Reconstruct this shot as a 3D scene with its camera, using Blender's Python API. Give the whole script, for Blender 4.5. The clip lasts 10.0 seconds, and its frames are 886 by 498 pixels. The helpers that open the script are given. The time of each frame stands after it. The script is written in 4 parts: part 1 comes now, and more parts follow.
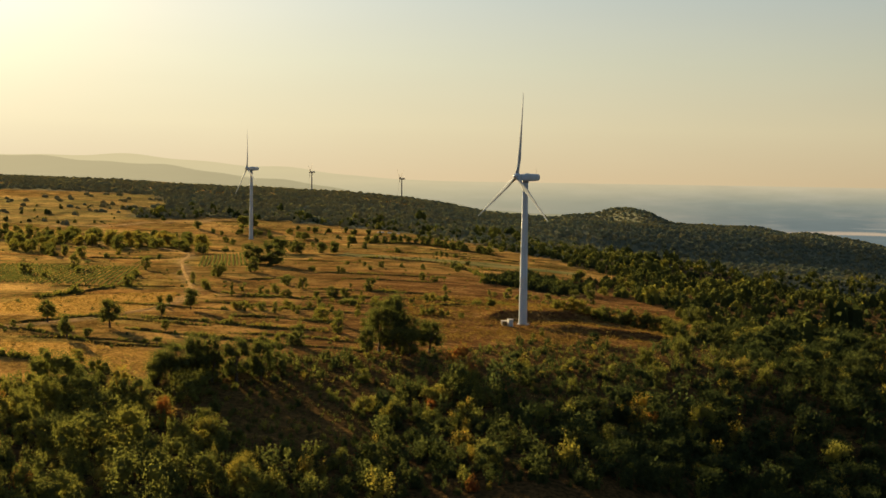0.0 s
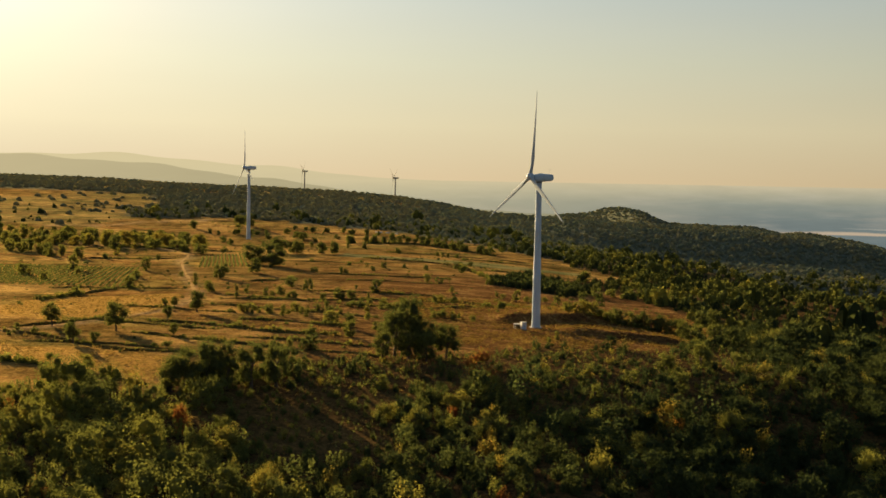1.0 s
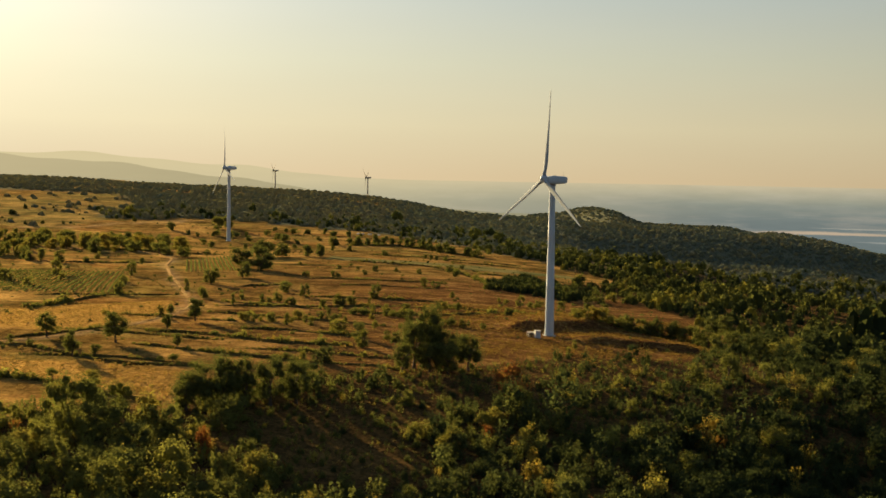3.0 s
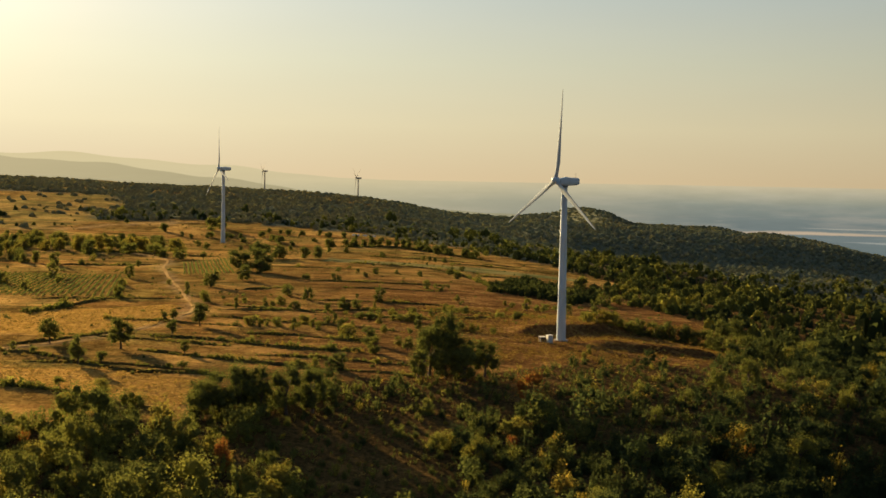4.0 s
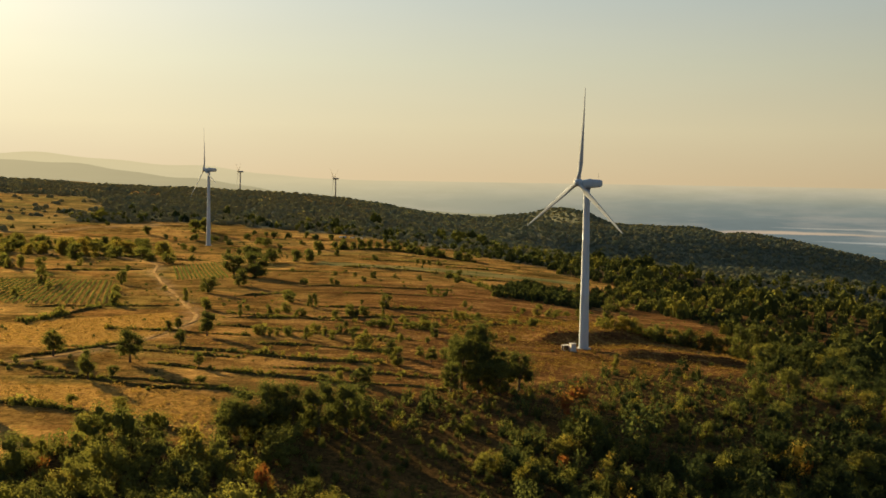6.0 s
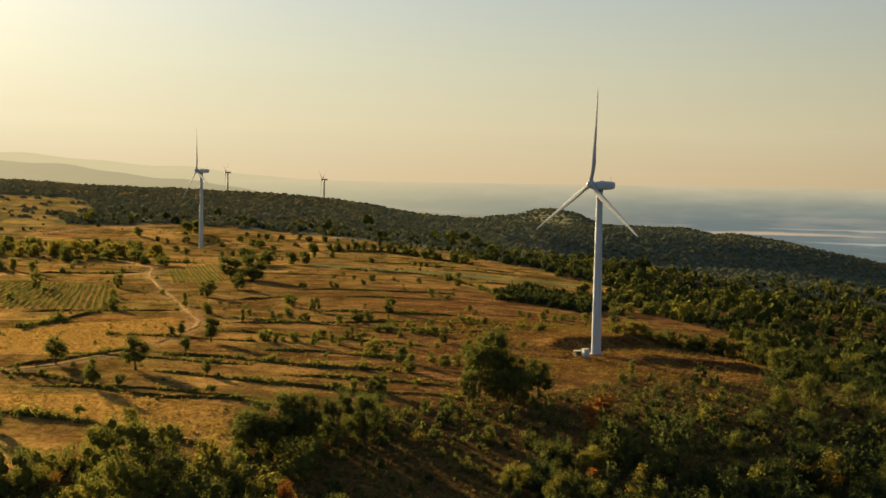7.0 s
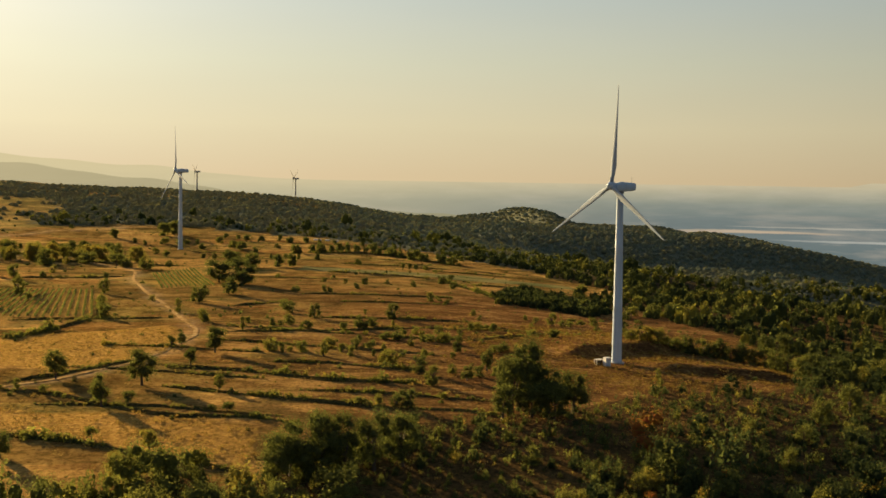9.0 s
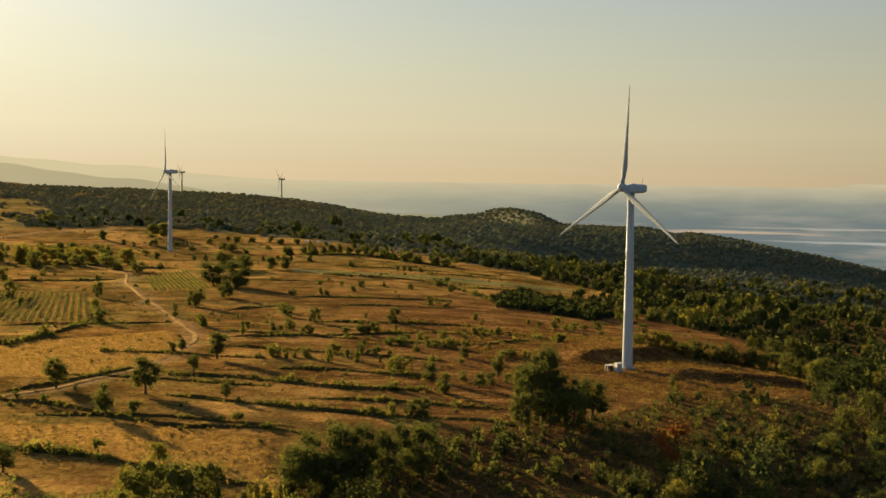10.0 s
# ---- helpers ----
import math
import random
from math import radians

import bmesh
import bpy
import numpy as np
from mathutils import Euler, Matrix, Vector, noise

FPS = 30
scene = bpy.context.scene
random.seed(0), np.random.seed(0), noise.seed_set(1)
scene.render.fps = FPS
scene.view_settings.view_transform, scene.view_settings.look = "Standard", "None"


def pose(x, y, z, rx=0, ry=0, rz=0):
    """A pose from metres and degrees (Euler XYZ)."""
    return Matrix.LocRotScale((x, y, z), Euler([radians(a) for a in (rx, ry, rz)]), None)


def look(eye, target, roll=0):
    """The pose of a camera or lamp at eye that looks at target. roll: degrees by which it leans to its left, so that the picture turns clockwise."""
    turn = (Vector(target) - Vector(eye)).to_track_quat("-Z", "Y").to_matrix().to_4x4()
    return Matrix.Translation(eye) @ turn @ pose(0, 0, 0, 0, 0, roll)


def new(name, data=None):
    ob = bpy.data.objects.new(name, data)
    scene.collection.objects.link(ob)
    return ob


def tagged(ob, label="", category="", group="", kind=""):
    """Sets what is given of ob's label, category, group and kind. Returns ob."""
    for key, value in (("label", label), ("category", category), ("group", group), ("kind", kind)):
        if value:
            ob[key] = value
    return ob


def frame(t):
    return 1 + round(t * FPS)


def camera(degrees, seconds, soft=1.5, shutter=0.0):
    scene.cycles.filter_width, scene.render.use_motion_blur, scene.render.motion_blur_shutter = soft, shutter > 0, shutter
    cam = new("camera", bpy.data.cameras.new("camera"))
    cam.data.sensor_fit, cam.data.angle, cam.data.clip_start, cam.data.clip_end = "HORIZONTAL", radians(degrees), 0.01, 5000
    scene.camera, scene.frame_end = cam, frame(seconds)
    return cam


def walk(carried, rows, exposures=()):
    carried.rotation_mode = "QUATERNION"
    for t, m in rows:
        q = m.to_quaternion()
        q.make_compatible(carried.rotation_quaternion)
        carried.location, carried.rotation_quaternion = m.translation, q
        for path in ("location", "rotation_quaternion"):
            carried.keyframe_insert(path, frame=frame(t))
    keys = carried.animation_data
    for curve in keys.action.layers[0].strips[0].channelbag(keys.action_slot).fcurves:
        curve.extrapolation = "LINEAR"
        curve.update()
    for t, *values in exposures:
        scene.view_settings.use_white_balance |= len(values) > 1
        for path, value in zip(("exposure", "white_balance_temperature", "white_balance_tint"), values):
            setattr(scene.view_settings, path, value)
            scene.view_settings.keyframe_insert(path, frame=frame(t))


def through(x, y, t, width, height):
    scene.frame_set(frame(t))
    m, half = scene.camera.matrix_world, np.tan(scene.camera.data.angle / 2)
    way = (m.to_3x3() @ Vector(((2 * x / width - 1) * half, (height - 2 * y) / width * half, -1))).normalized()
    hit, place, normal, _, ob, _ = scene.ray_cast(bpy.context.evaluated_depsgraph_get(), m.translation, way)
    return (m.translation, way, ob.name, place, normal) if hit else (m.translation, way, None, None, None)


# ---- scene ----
cam = camera(38.9, 10.0, soft=1.6)
PATH = [
    (0, (2.653, -0.033, 64.307), (2.66, 1.963, 64.194), 0.9),
    (0.5, (-2.33, 5.752, 64.284), (-2.315, 7.749, 64.171), 0.9),
    (1, (-7.246, 11.413, 64.514), (-7.221, 13.409, 64.4), 1.0),
    (1.5, (-12.069, 16.767, 64.848), (-12.03, 18.763, 64.733), 1.0),
    (2, (-16.985, 22.449, 65.046), (-16.929, 24.445, 64.931), 1.0),
    (2.5, (-21.688, 28.154, 65.297), (-21.617, 30.15, 65.182), 1.0),
    (4, (-35.691, 44.903, 65.929), (-35.585, 46.897, 65.815), 1.0),
    (4.5, (-40.295, 50.613, 66.069), (-40.177, 52.606, 65.954), 0.9),
    (5, (-44.921, 56.285, 66.206), (-44.79, 58.278, 66.092), 0.9),
    (5.5, (-49.375, 61.756, 66.344), (-49.231, 63.748, 66.23), 0.9),
    (7, (-62.627, 79.256, 66.803), (-62.446, 81.245, 66.691), 0.9),
    (7.5, (-66.956, 85.044, 67.065), (-66.76, 87.031, 66.952), 0.9),
    (8, (-71.039, 90.805, 67.294), (-70.828, 92.79, 67.181), 0.9),
    (8.5, (-75.158, 96.865, 67.517), (-74.932, 98.849, 67.404), 0.8),
    (9, (-79.156, 102.834, 67.682), (-78.917, 104.817, 67.568), 0.8),
    (9.5, (-82.881, 108.705, 67.92), (-82.628, 110.686, 67.806), 0.7),
    (10, (-86.784, 114.403, 68.011), (-86.517, 116.382, 67.898), 0.8),
]
walk(cam, [(t, look(eye, target, roll)) for t, eye, target, roll in PATH], exposures=[(0.0, 1.5)])

# ---- sky, sun ----
SUN_AZ, SUN_EL = 31.0, 13.0  # degrees left of straight ahead (+y), and above the horizon
to_sun = Vector((-math.sin(radians(SUN_AZ)) * math.cos(radians(SUN_EL)), math.cos(radians(SUN_AZ)) * math.cos(radians(SUN_EL)), math.sin(radians(SUN_EL))))

sun = new("sun", bpy.data.lights.new("sun", "SUN"))
sun.data.energy, sun.data.angle, sun.data.color = 5.0, radians(0.6), (1.0, 0.72, 0.35)
sun.matrix_world = look((0, 0, 300), Vector((0, 0, 300)) - to_sun)


class Nodes:
    """Short hand for node trees."""

    def __init__(self, tree):
        self.tree = tree
        tree.nodes.clear()

    def add(self, kind, inputs=None, operation=None, attribute_name=None):
        node = self.tree.nodes.new(kind)
        if operation:
            node.operation = operation
        if attribute_name:
            node.attribute_name = attribute_name
        for key, value in (inputs or {}).items():
            if isinstance(value, bpy.types.NodeSocket):
                self.tree.links.new(value, node.inputs[key])
            else:
                node.inputs[key].default_value = value
        return node

    def math(self, op, a, b=0.0, clamp=False):
        node = self.add("ShaderNodeMath", {0: a, 1: b}, operation=op)
        node.use_clamp = clamp
        return node.outputs[0]

    def ramp(self, fac, stops, mode="LINEAR"):
        node = self.add("ShaderNodeValToRGB", {0: fac})
        node.color_ramp.interpolation = mode
        while len(node.color_ramp.elements) < len(stops):
            node.color_ramp.elements.new(0.5)
        for element, (at, colour) in zip(node.color_ramp.elements, stops):
            element.position, element.color = at, (*colour, 1)
        return node.outputs[0]

    def mix(self, fac, a, b, blend="MIX"):
        node = self.add("ShaderNodeMix")
        node.data_type, node.blend_type = "RGBA", blend
        for key, value in ((0, fac), (6, a), (7, b)):
            if isinstance(value, bpy.types.NodeSocket):
                self.tree.links.new(value, node.inputs[key])
            else:
                node.inputs[key].default_value = value if key == 0 else (*value, 1)
        return node.outputs[2]

    def noise(self, vector, scale, detail=4.0, rough=0.55):
        return self.add("ShaderNodeTexNoise", {"Vector": vector, "Scale": scale, "Detail": detail, "Roughness": rough}).outputs["Fac"]


world = bpy.data.worlds.new("sky")
scene.world = world
world.use_nodes = True
n = Nodes(world.node_tree)
way = n.add("ShaderNodeTexCoord").outputs["Generated"]
sky = n.add("ShaderNodeTexSky")
sky.sky_type, sky.sun_disc, sky.sun_elevation, sky.sun_rotation = "NISHITA", False, radians(SUN_EL), radians(-SUN_AZ)
sky.altitude, sky.air_density, sky.dust_density, sky.ozone_density = 300, 1.0, 4.0, 1.0
nishita = sky.outputs[0]
up = n.add("ShaderNodeSeparateXYZ", {0: way}).outputs[2]
near_sun = n.math("MAXIMUM", n.add("ShaderNodeVectorMath", {0: way, 1: to_sun}, operation="DOT_PRODUCT").outputs["Value"], 0.0)
# morning haze: thick at the horizon, thinning upwards, bright towards the sun
haze = n.ramp(n.math("MULTIPLY", up, 4.0, True), [(0.0, (0.384, 0.300, 0.178)), (0.16, (0.394, 0.345, 0.220)), (0.36, (0.338, 0.336, 0.248)), (0.60, (0.262, 0.296, 0.278)), (0.8, (0.22, 0.265, 0.29)), (1.0, (0.18, 0.235, 0.30))])
glow = n.math("MULTIPLY", n.math("POWER", near_sun, 12.0), 0.075)
haze = n.mix(1.0, haze, n.mix(glow, (0, 0, 0), (1.0, 1.0, 0.92)), "ADD")
veil = n.noise(n.add("ShaderNodeMapping", {0: way, "Scale": (2.2, 2.2, 16)}).outputs[0], 1.0, 4)
veil = n.math("ADD", 0.955, n.math("MULTIPLY", veil, 0.09))
haze = n.mix(1.0, haze, n.add("ShaderNodeCombineColor", {0: veil, 1: veil, 2: veil}).outputs[0], "MULTIPLY")
aside = n.math("ADD", n.math("MULTIPLY", near_sun, 0.72), 0.34, True)
haze = n.mix(1.0, haze, n.add("ShaderNodeCombineColor", {0: aside, 1: aside, 2: aside}).outputs[0], "MULTIPLY")
clear = n.mix(1.0, nishita, (0.06, 0.06, 0.06), "MULTIPLY")
thick = n.math("POWER", 2.718, n.math("MULTIPLY", n.math("POWER", n.math("MAXIMUM", up, 0.0), 1.5), -2.6))
background = n.add("ShaderNodeBackground", {"Color": n.mix(thick, clear, haze), "Strength": 0.71})
n.add("ShaderNodeOutputWorld", {0: background.outputs[0]})

# ---- materials ----


def material(name):
    mat = bpy.data.materials.new(name)
    mat.use_nodes = True
    return mat, Nodes(mat.node_tree)


def finish(n, colour, rough=0.9, bump=None, bump_size=0.1, metal=0.0, spec=0.3):
    inputs = {"Base Color": colour, "Roughness": rough, "Metallic": metal, "Specular IOR Level": spec}
    if bump is not None:
        inputs["Normal"] = n.add("ShaderNodeBump", {"Height": bump, "Distance": bump_size, "Strength": 1.0}).outputs[0]
    n.add("ShaderNodeOutputMaterial", {0: n.add("ShaderNodeBsdfPrincipled", inputs).outputs[0]})


def painted(name, colour, stain, rough=0.45, scale=0.6, spec=0.3):
    """Weathered paint: faint streaks that run down, and fine speckle."""
    mat, n = material(name)
    place = n.add("ShaderNodeTexCoord").outputs["Object"]
    streak = n.noise(n.add("ShaderNodeMapping", {0: place, "Scale": (1, 1, 0.06)}).outputs[0], scale * 2, 5)
    speck = n.noise(place, scale * 9, 3)
    dirt = n.ramp(n.math("ADD", n.math("MULTIPLY", streak, 0.75), n.math("MULTIPLY", speck, 0.25)), [(0.42, (0, 0, 0)), (0.72, (1, 1, 1))])
    finish(n, n.mix(dirt, colour, stain), rough, speck, 0.004, spec=spec)
    return mat


WHITE = painted("white_paint", (0.46, 0.57, 0.68), (0.37, 0.44, 0.51))
BLADE = painted("blade_gelcoat", (0.37, 0.43, 0.48), (0.27, 0.30, 0.33), 0.9, 0.4, 0.05)
# Far turbines: greyed copies of the white paints, with backlight and haze painted in
BACKLIT = painted("backlit_paint", (0.42, 0.40, 0.37), (0.32, 0.30, 0.27), 0.7)
BACKLIT_BLADE = painted("backlit_blades", (0.20, 0.19, 0.17), (0.15, 0.14, 0.13), 0.9, 0.4, 0.05)
GREY = painted("grey_metal", (0.20, 0.21, 0.22), (0.11, 0.11, 0.11), 0.5)
CONCRETE = painted("concrete", (0.40, 0.38, 0.34), (0.24, 0.22, 0.19), 0.9)
# Near-black colour that stands for the shade inside the open shelter
INNER_SHADE = painted("inner_shade", (0.055, 0.05, 0.042), (0.03, 0.027, 0.023), 0.7)
CREAM = painted("cream_render", (0.62, 0.61, 0.57), (0.45, 0.43, 0.39), 0.8)


def foliage(name, stops, through=0.4, vary=0.45):
    """Leaves: tint (0 to 1) picks the tree's colour, each leaf clump differs a little, and light shines through."""
    mat, n = material(name)
    tint = n.add("ShaderNodeAttribute", attribute_name="tint").outputs["Fac"]
    own = n.add("ShaderNodeNewGeometry").outputs["Random Per Island"]
    colour = n.ramp(n.math("ADD", tint, n.math("MULTIPLY", n.math("SUBTRACT", own, 0.5), 0.12), True), stops)
    shade = n.math("ADD", n.math("MULTIPLY", own, vary), 1.0 - vary / 2)
    colour = n.mix(1.0, colour, n.add("ShaderNodeCombineColor", {0: shade, 1: shade, 2: shade}).outputs[0], "MULTIPLY")
    front = n.add("ShaderNodeBsdfDiffuse", {"Color": colour, "Roughness": 0.8})
    back = n.add("ShaderNodeBsdfTranslucent", {"Color": n.mix(1.0, colour, (1.2, 1.2, 0.75), "MULTIPLY")})
    n.add("ShaderNodeOutputMaterial", {0: n.add("ShaderNodeMixShader", {0: through, 1: front.outputs[0], 2: back.outputs[0]}).outputs[0]})
    return mat


LEAVES = foliage("leaves", [(0.0, (0.046, 0.062, 0.030)), (0.35, (0.100, 0.112, 0.040)), (0.62, (0.19, 0.19, 0.052)), (0.85, (0.27, 0.21, 0.05)), (1.0, (0.27, 0.095, 0.036))], 0.5, 0.22)
GRASS = foliage("dry_grass", [(0.0, (0.16, 0.105, 0.03)), (0.5, (0.28, 0.185, 0.055)), (1.0, (0.38, 0.26, 0.085))], 0.25, 0.4)
CROP = foliage("crop_leaves", [(0.0, (0.075, 0.097, 0.032)), (1.0, (0.15, 0.15, 0.056))])


def bark_material():
    mat, n = material("bark")
    place = n.add("ShaderNodeTexCoord").outputs["Object"]
    rough = n.noise(n.add("ShaderNodeMapping", {0: place, "Scale": (1, 1, 0.2)}).outputs[0], 9, 6)
    finish(n, n.ramp(rough, [(0.3, (0.045, 0.032, 0.022)), (0.7, (0.13, 0.10, 0.075))]), 0.95, rough, 0.03)
    return mat


BARK = bark_material()


def dry_finish(n, colour, normal):
    """Dry stalks and dust: dull from above, shining towards a low sun."""
    dull = n.add("ShaderNodeBsdfDiffuse", {"Color": colour, "Roughness": 1.0, "Normal": normal})
    shine = n.add("ShaderNodeBsdfGlossy", {"Color": n.mix(1.0, colour, (1.2, 1.15, 1.2), "MULTIPLY"), "Roughness": 0.85, "Normal": normal})
    n.add("ShaderNodeOutputMaterial", {0: n.add("ShaderNodeAddShader", {0: dull.outputs[0], 1: shine.outputs[0]}).outputs[0]})


def ground_material():
    """Dry grassland: the sheet carries how much wood floor, straw, bare earth with painted bank shade, green crop,
    painted haze and track lies at each place.
    """
    mat, n = material("dry_land")
    place = n.add("ShaderNodeNewGeometry").outputs["Position"]
    flat = n.add("ShaderNodeMapping", {0: place, "Rotation": (0, 0, radians(7)), "Scale": (0.55, 0.8, 1)}).outputs[0]
    broad, strip, fine, grain = n.noise(place, 0.016, 4), n.noise(flat, 0.075, 4, 0.5), n.noise(n.add("ShaderNodeMapping", {0: place, "Scale": (1, 0.4, 1)}).outputs[0], 0.6, 6, 0.7), n.noise(place, 2.2, 3, 0.7)
    thin = n.noise(n.add("ShaderNodeMapping", {0: flat, "Scale": (0.5, 1, 1)}).outputs[0], 0.33, 3)
    blend = n.math("ADD", n.math("MULTIPLY", broad, 0.3), n.math("ADD", n.math("MULTIPLY", strip, 0.45), n.math("MULTIPLY", thin, 0.25)))
    colour = n.ramp(blend, [(0.40, (0.098, 0.081, 0.026)), (0.455, (0.148, 0.104, 0.033)), (0.50, (0.212, 0.139, 0.042)), (0.545, (0.285, 0.192, 0.060)), (0.58, (0.215, 0.139, 0.044)), (0.63, (0.142, 0.090, 0.031))])
    # plots of unlike crop and stubble, longer across the slope
    cell = n.add("ShaderNodeTexVoronoi", {"Vector": n.add("ShaderNodeMapping", {0: place, "Rotation": (0, 0, radians(8)), "Scale": (0.017, 0.034, 0.0)}).outputs[0], "Scale": 1.0, "Randomness": 0.8})
    pick = n.add("ShaderNodeSeparateColor", {0: cell.outputs["Color"]}).outputs[0]
    plot = n.ramp(pick, [(0.0, (0.62, 0.60, 0.55)), (0.3, (1.0, 0.92, 0.85)), (0.5, (0.75, 0.82, 0.72)), (0.7, (1.25, 1.2, 1.15)), (0.9, (0.85, 0.72, 0.66))], "CONSTANT")
    colour = n.mix(0.85, colour, plot, "MULTIPLY")
    # grass grows in uneven bunches, with bare earth between
    bunch = n.noise(n.add("ShaderNodeMapping", {0: place, "Scale": (0.8, 0.6, 1)}).outputs[0], 0.95, 7, 0.68)
    wide = n.noise(n.add("ShaderNodeMapping", {0: place, "Scale": (1, 0.45, 1)}).outputs[0], 0.07, 5, 0.6)
    colour = n.mix(n.ramp(bunch, [(0.36, (1, 1, 1)), (0.52, (0, 0, 0))]), colour, n.mix(1.0, colour, (0.58, 0.56, 0.53), "MULTIPLY"))
    colour = n.mix(n.ramp(wide, [(0.36, (0.8, 0.8, 0.8)), (0.52, (0, 0, 0))]), colour, n.mix(1.0, colour, (0.50, 0.47, 0.45), "MULTIPLY"))
    colour = n.mix(n.ramp(fine, [(0.38, (0.75, 0.75, 0.75)), (0.5, (0, 0, 0))]), colour, n.mix(1.0, colour, (0.62, 0.62, 0.58), "MULTIPLY"))

    def weight(name):
        return n.add("ShaderNodeAttribute", attribute_name=name).outputs["Fac"]

    tuft = n.ramp(bunch, [(0.36, (0.165, 0.098, 0.024)), (0.48, (0.25, 0.152, 0.038)), (0.62, (0.33, 0.212, 0.057))])
    colour = n.mix(weight("straw"), colour, tuft)
    colour = n.mix(weight("soil_and_shade"), colour, n.ramp(n.math("ADD", n.math("MULTIPLY", strip, 0.3), n.math("ADD", n.math("MULTIPLY", thin, 0.3), n.math("MULTIPLY", bunch, 0.4))), [(0.40, (0.034, 0.018, 0.008)), (0.47, (0.066, 0.033, 0.012)), (0.53, (0.098, 0.052, 0.018)), (0.60, (0.21, 0.128, 0.043))]))
    colour = n.mix(weight("green"), colour, n.ramp(strip, [(0.35, (0.065, 0.078, 0.030)), (0.65, (0.13, 0.13, 0.052))]))
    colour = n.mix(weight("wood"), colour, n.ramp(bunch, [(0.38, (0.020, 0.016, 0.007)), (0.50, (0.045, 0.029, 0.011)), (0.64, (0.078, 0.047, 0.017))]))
    # far wood floor: grey-green that paints in haze between the trees
    colour = n.mix(weight("floor_haze"), colour, n.ramp(bunch, [(0.38, (0.068, 0.077, 0.050)), (0.62, (0.105, 0.112, 0.072))]))
    colour = n.mix(weight("track"), colour, n.ramp(fine, [(0.35, (0.24, 0.17, 0.09)), (0.65, (0.36, 0.27, 0.16))]))
    speck = n.math("ADD", n.math("MULTIPLY", grain, 0.55), 0.62)
    colour = n.mix(1.0, colour, n.add("ShaderNodeCombineColor", {0: speck, 1: speck, 2: speck}).outputs[0], "MULTIPLY")
    relief = n.add("ShaderNodeBump", {"Height": n.math("ADD", n.math("MULTIPLY", bunch, 1.6), n.math("ADD", fine, n.math("MULTIPLY", grain, 0.4))), "Distance": 0.6, "Strength": 0.8})
    dry_finish(n, colour, relief.outputs[0])
    return mat


LAND = ground_material()


def bank_material():
    """Weeds and earth of a field bank: dark olive and brown with straw tufts."""
    mat, n = material("bank_grass")
    place = n.add("ShaderNodeNewGeometry").outputs["Position"]
    tuft, patch = n.noise(place, 1.3, 5, 0.7), n.noise(place, 0.09, 3)
    colour = n.ramp(n.math("ADD", n.math("MULTIPLY", tuft, 0.6), n.math("MULTIPLY", patch, 0.4)), [(0.40, (0.040, 0.036, 0.014)), (0.50, (0.085, 0.068, 0.024)), (0.62, (0.19, 0.125, 0.040))])
    relief = n.add("ShaderNodeBump", {"Height": tuft, "Distance": 0.4, "Strength": 0.7})
    n.add("ShaderNodeOutputMaterial", {0: n.add("ShaderNodeBsdfDiffuse", {"Color": colour, "Roughness": 1.0, "Normal": relief.outputs[0]}).outputs[0]})
    return mat


BANK = bank_material()


def dirt_material():
    """Dry trodden earth with stones and stray grass."""
    mat, n = material("dirt")
    place = n.add("ShaderNodeNewGeometry").outputs["Position"]
    clod, patch = n.noise(place, 2.0, 5, 0.7), n.noise(place, 0.25, 4)
    colour = n.ramp(n.math("ADD", n.math("MULTIPLY", clod, 0.4), n.math("MULTIPLY", patch, 0.6)), [(0.38, (0.10, 0.066, 0.022)), (0.48, (0.18, 0.120, 0.046)), (0.60, (0.27, 0.19, 0.085))])
    relief = n.add("ShaderNodeBump", {"Height": clod, "Distance": 0.3, "Strength": 0.7})
    dry_finish(n, colour, relief.outputs[0])
    return mat


DIRT = dirt_material()
# Leaf colour of the far woods, paled to paint in the haze
HAZED_WOOD = foliage("hazed_wood_leaves", [(0.0, (0.17, 0.202, 0.155)), (0.5, (0.20, 0.215, 0.145)), (1.0, (0.26, 0.24, 0.135))], 0.3, 0.1)


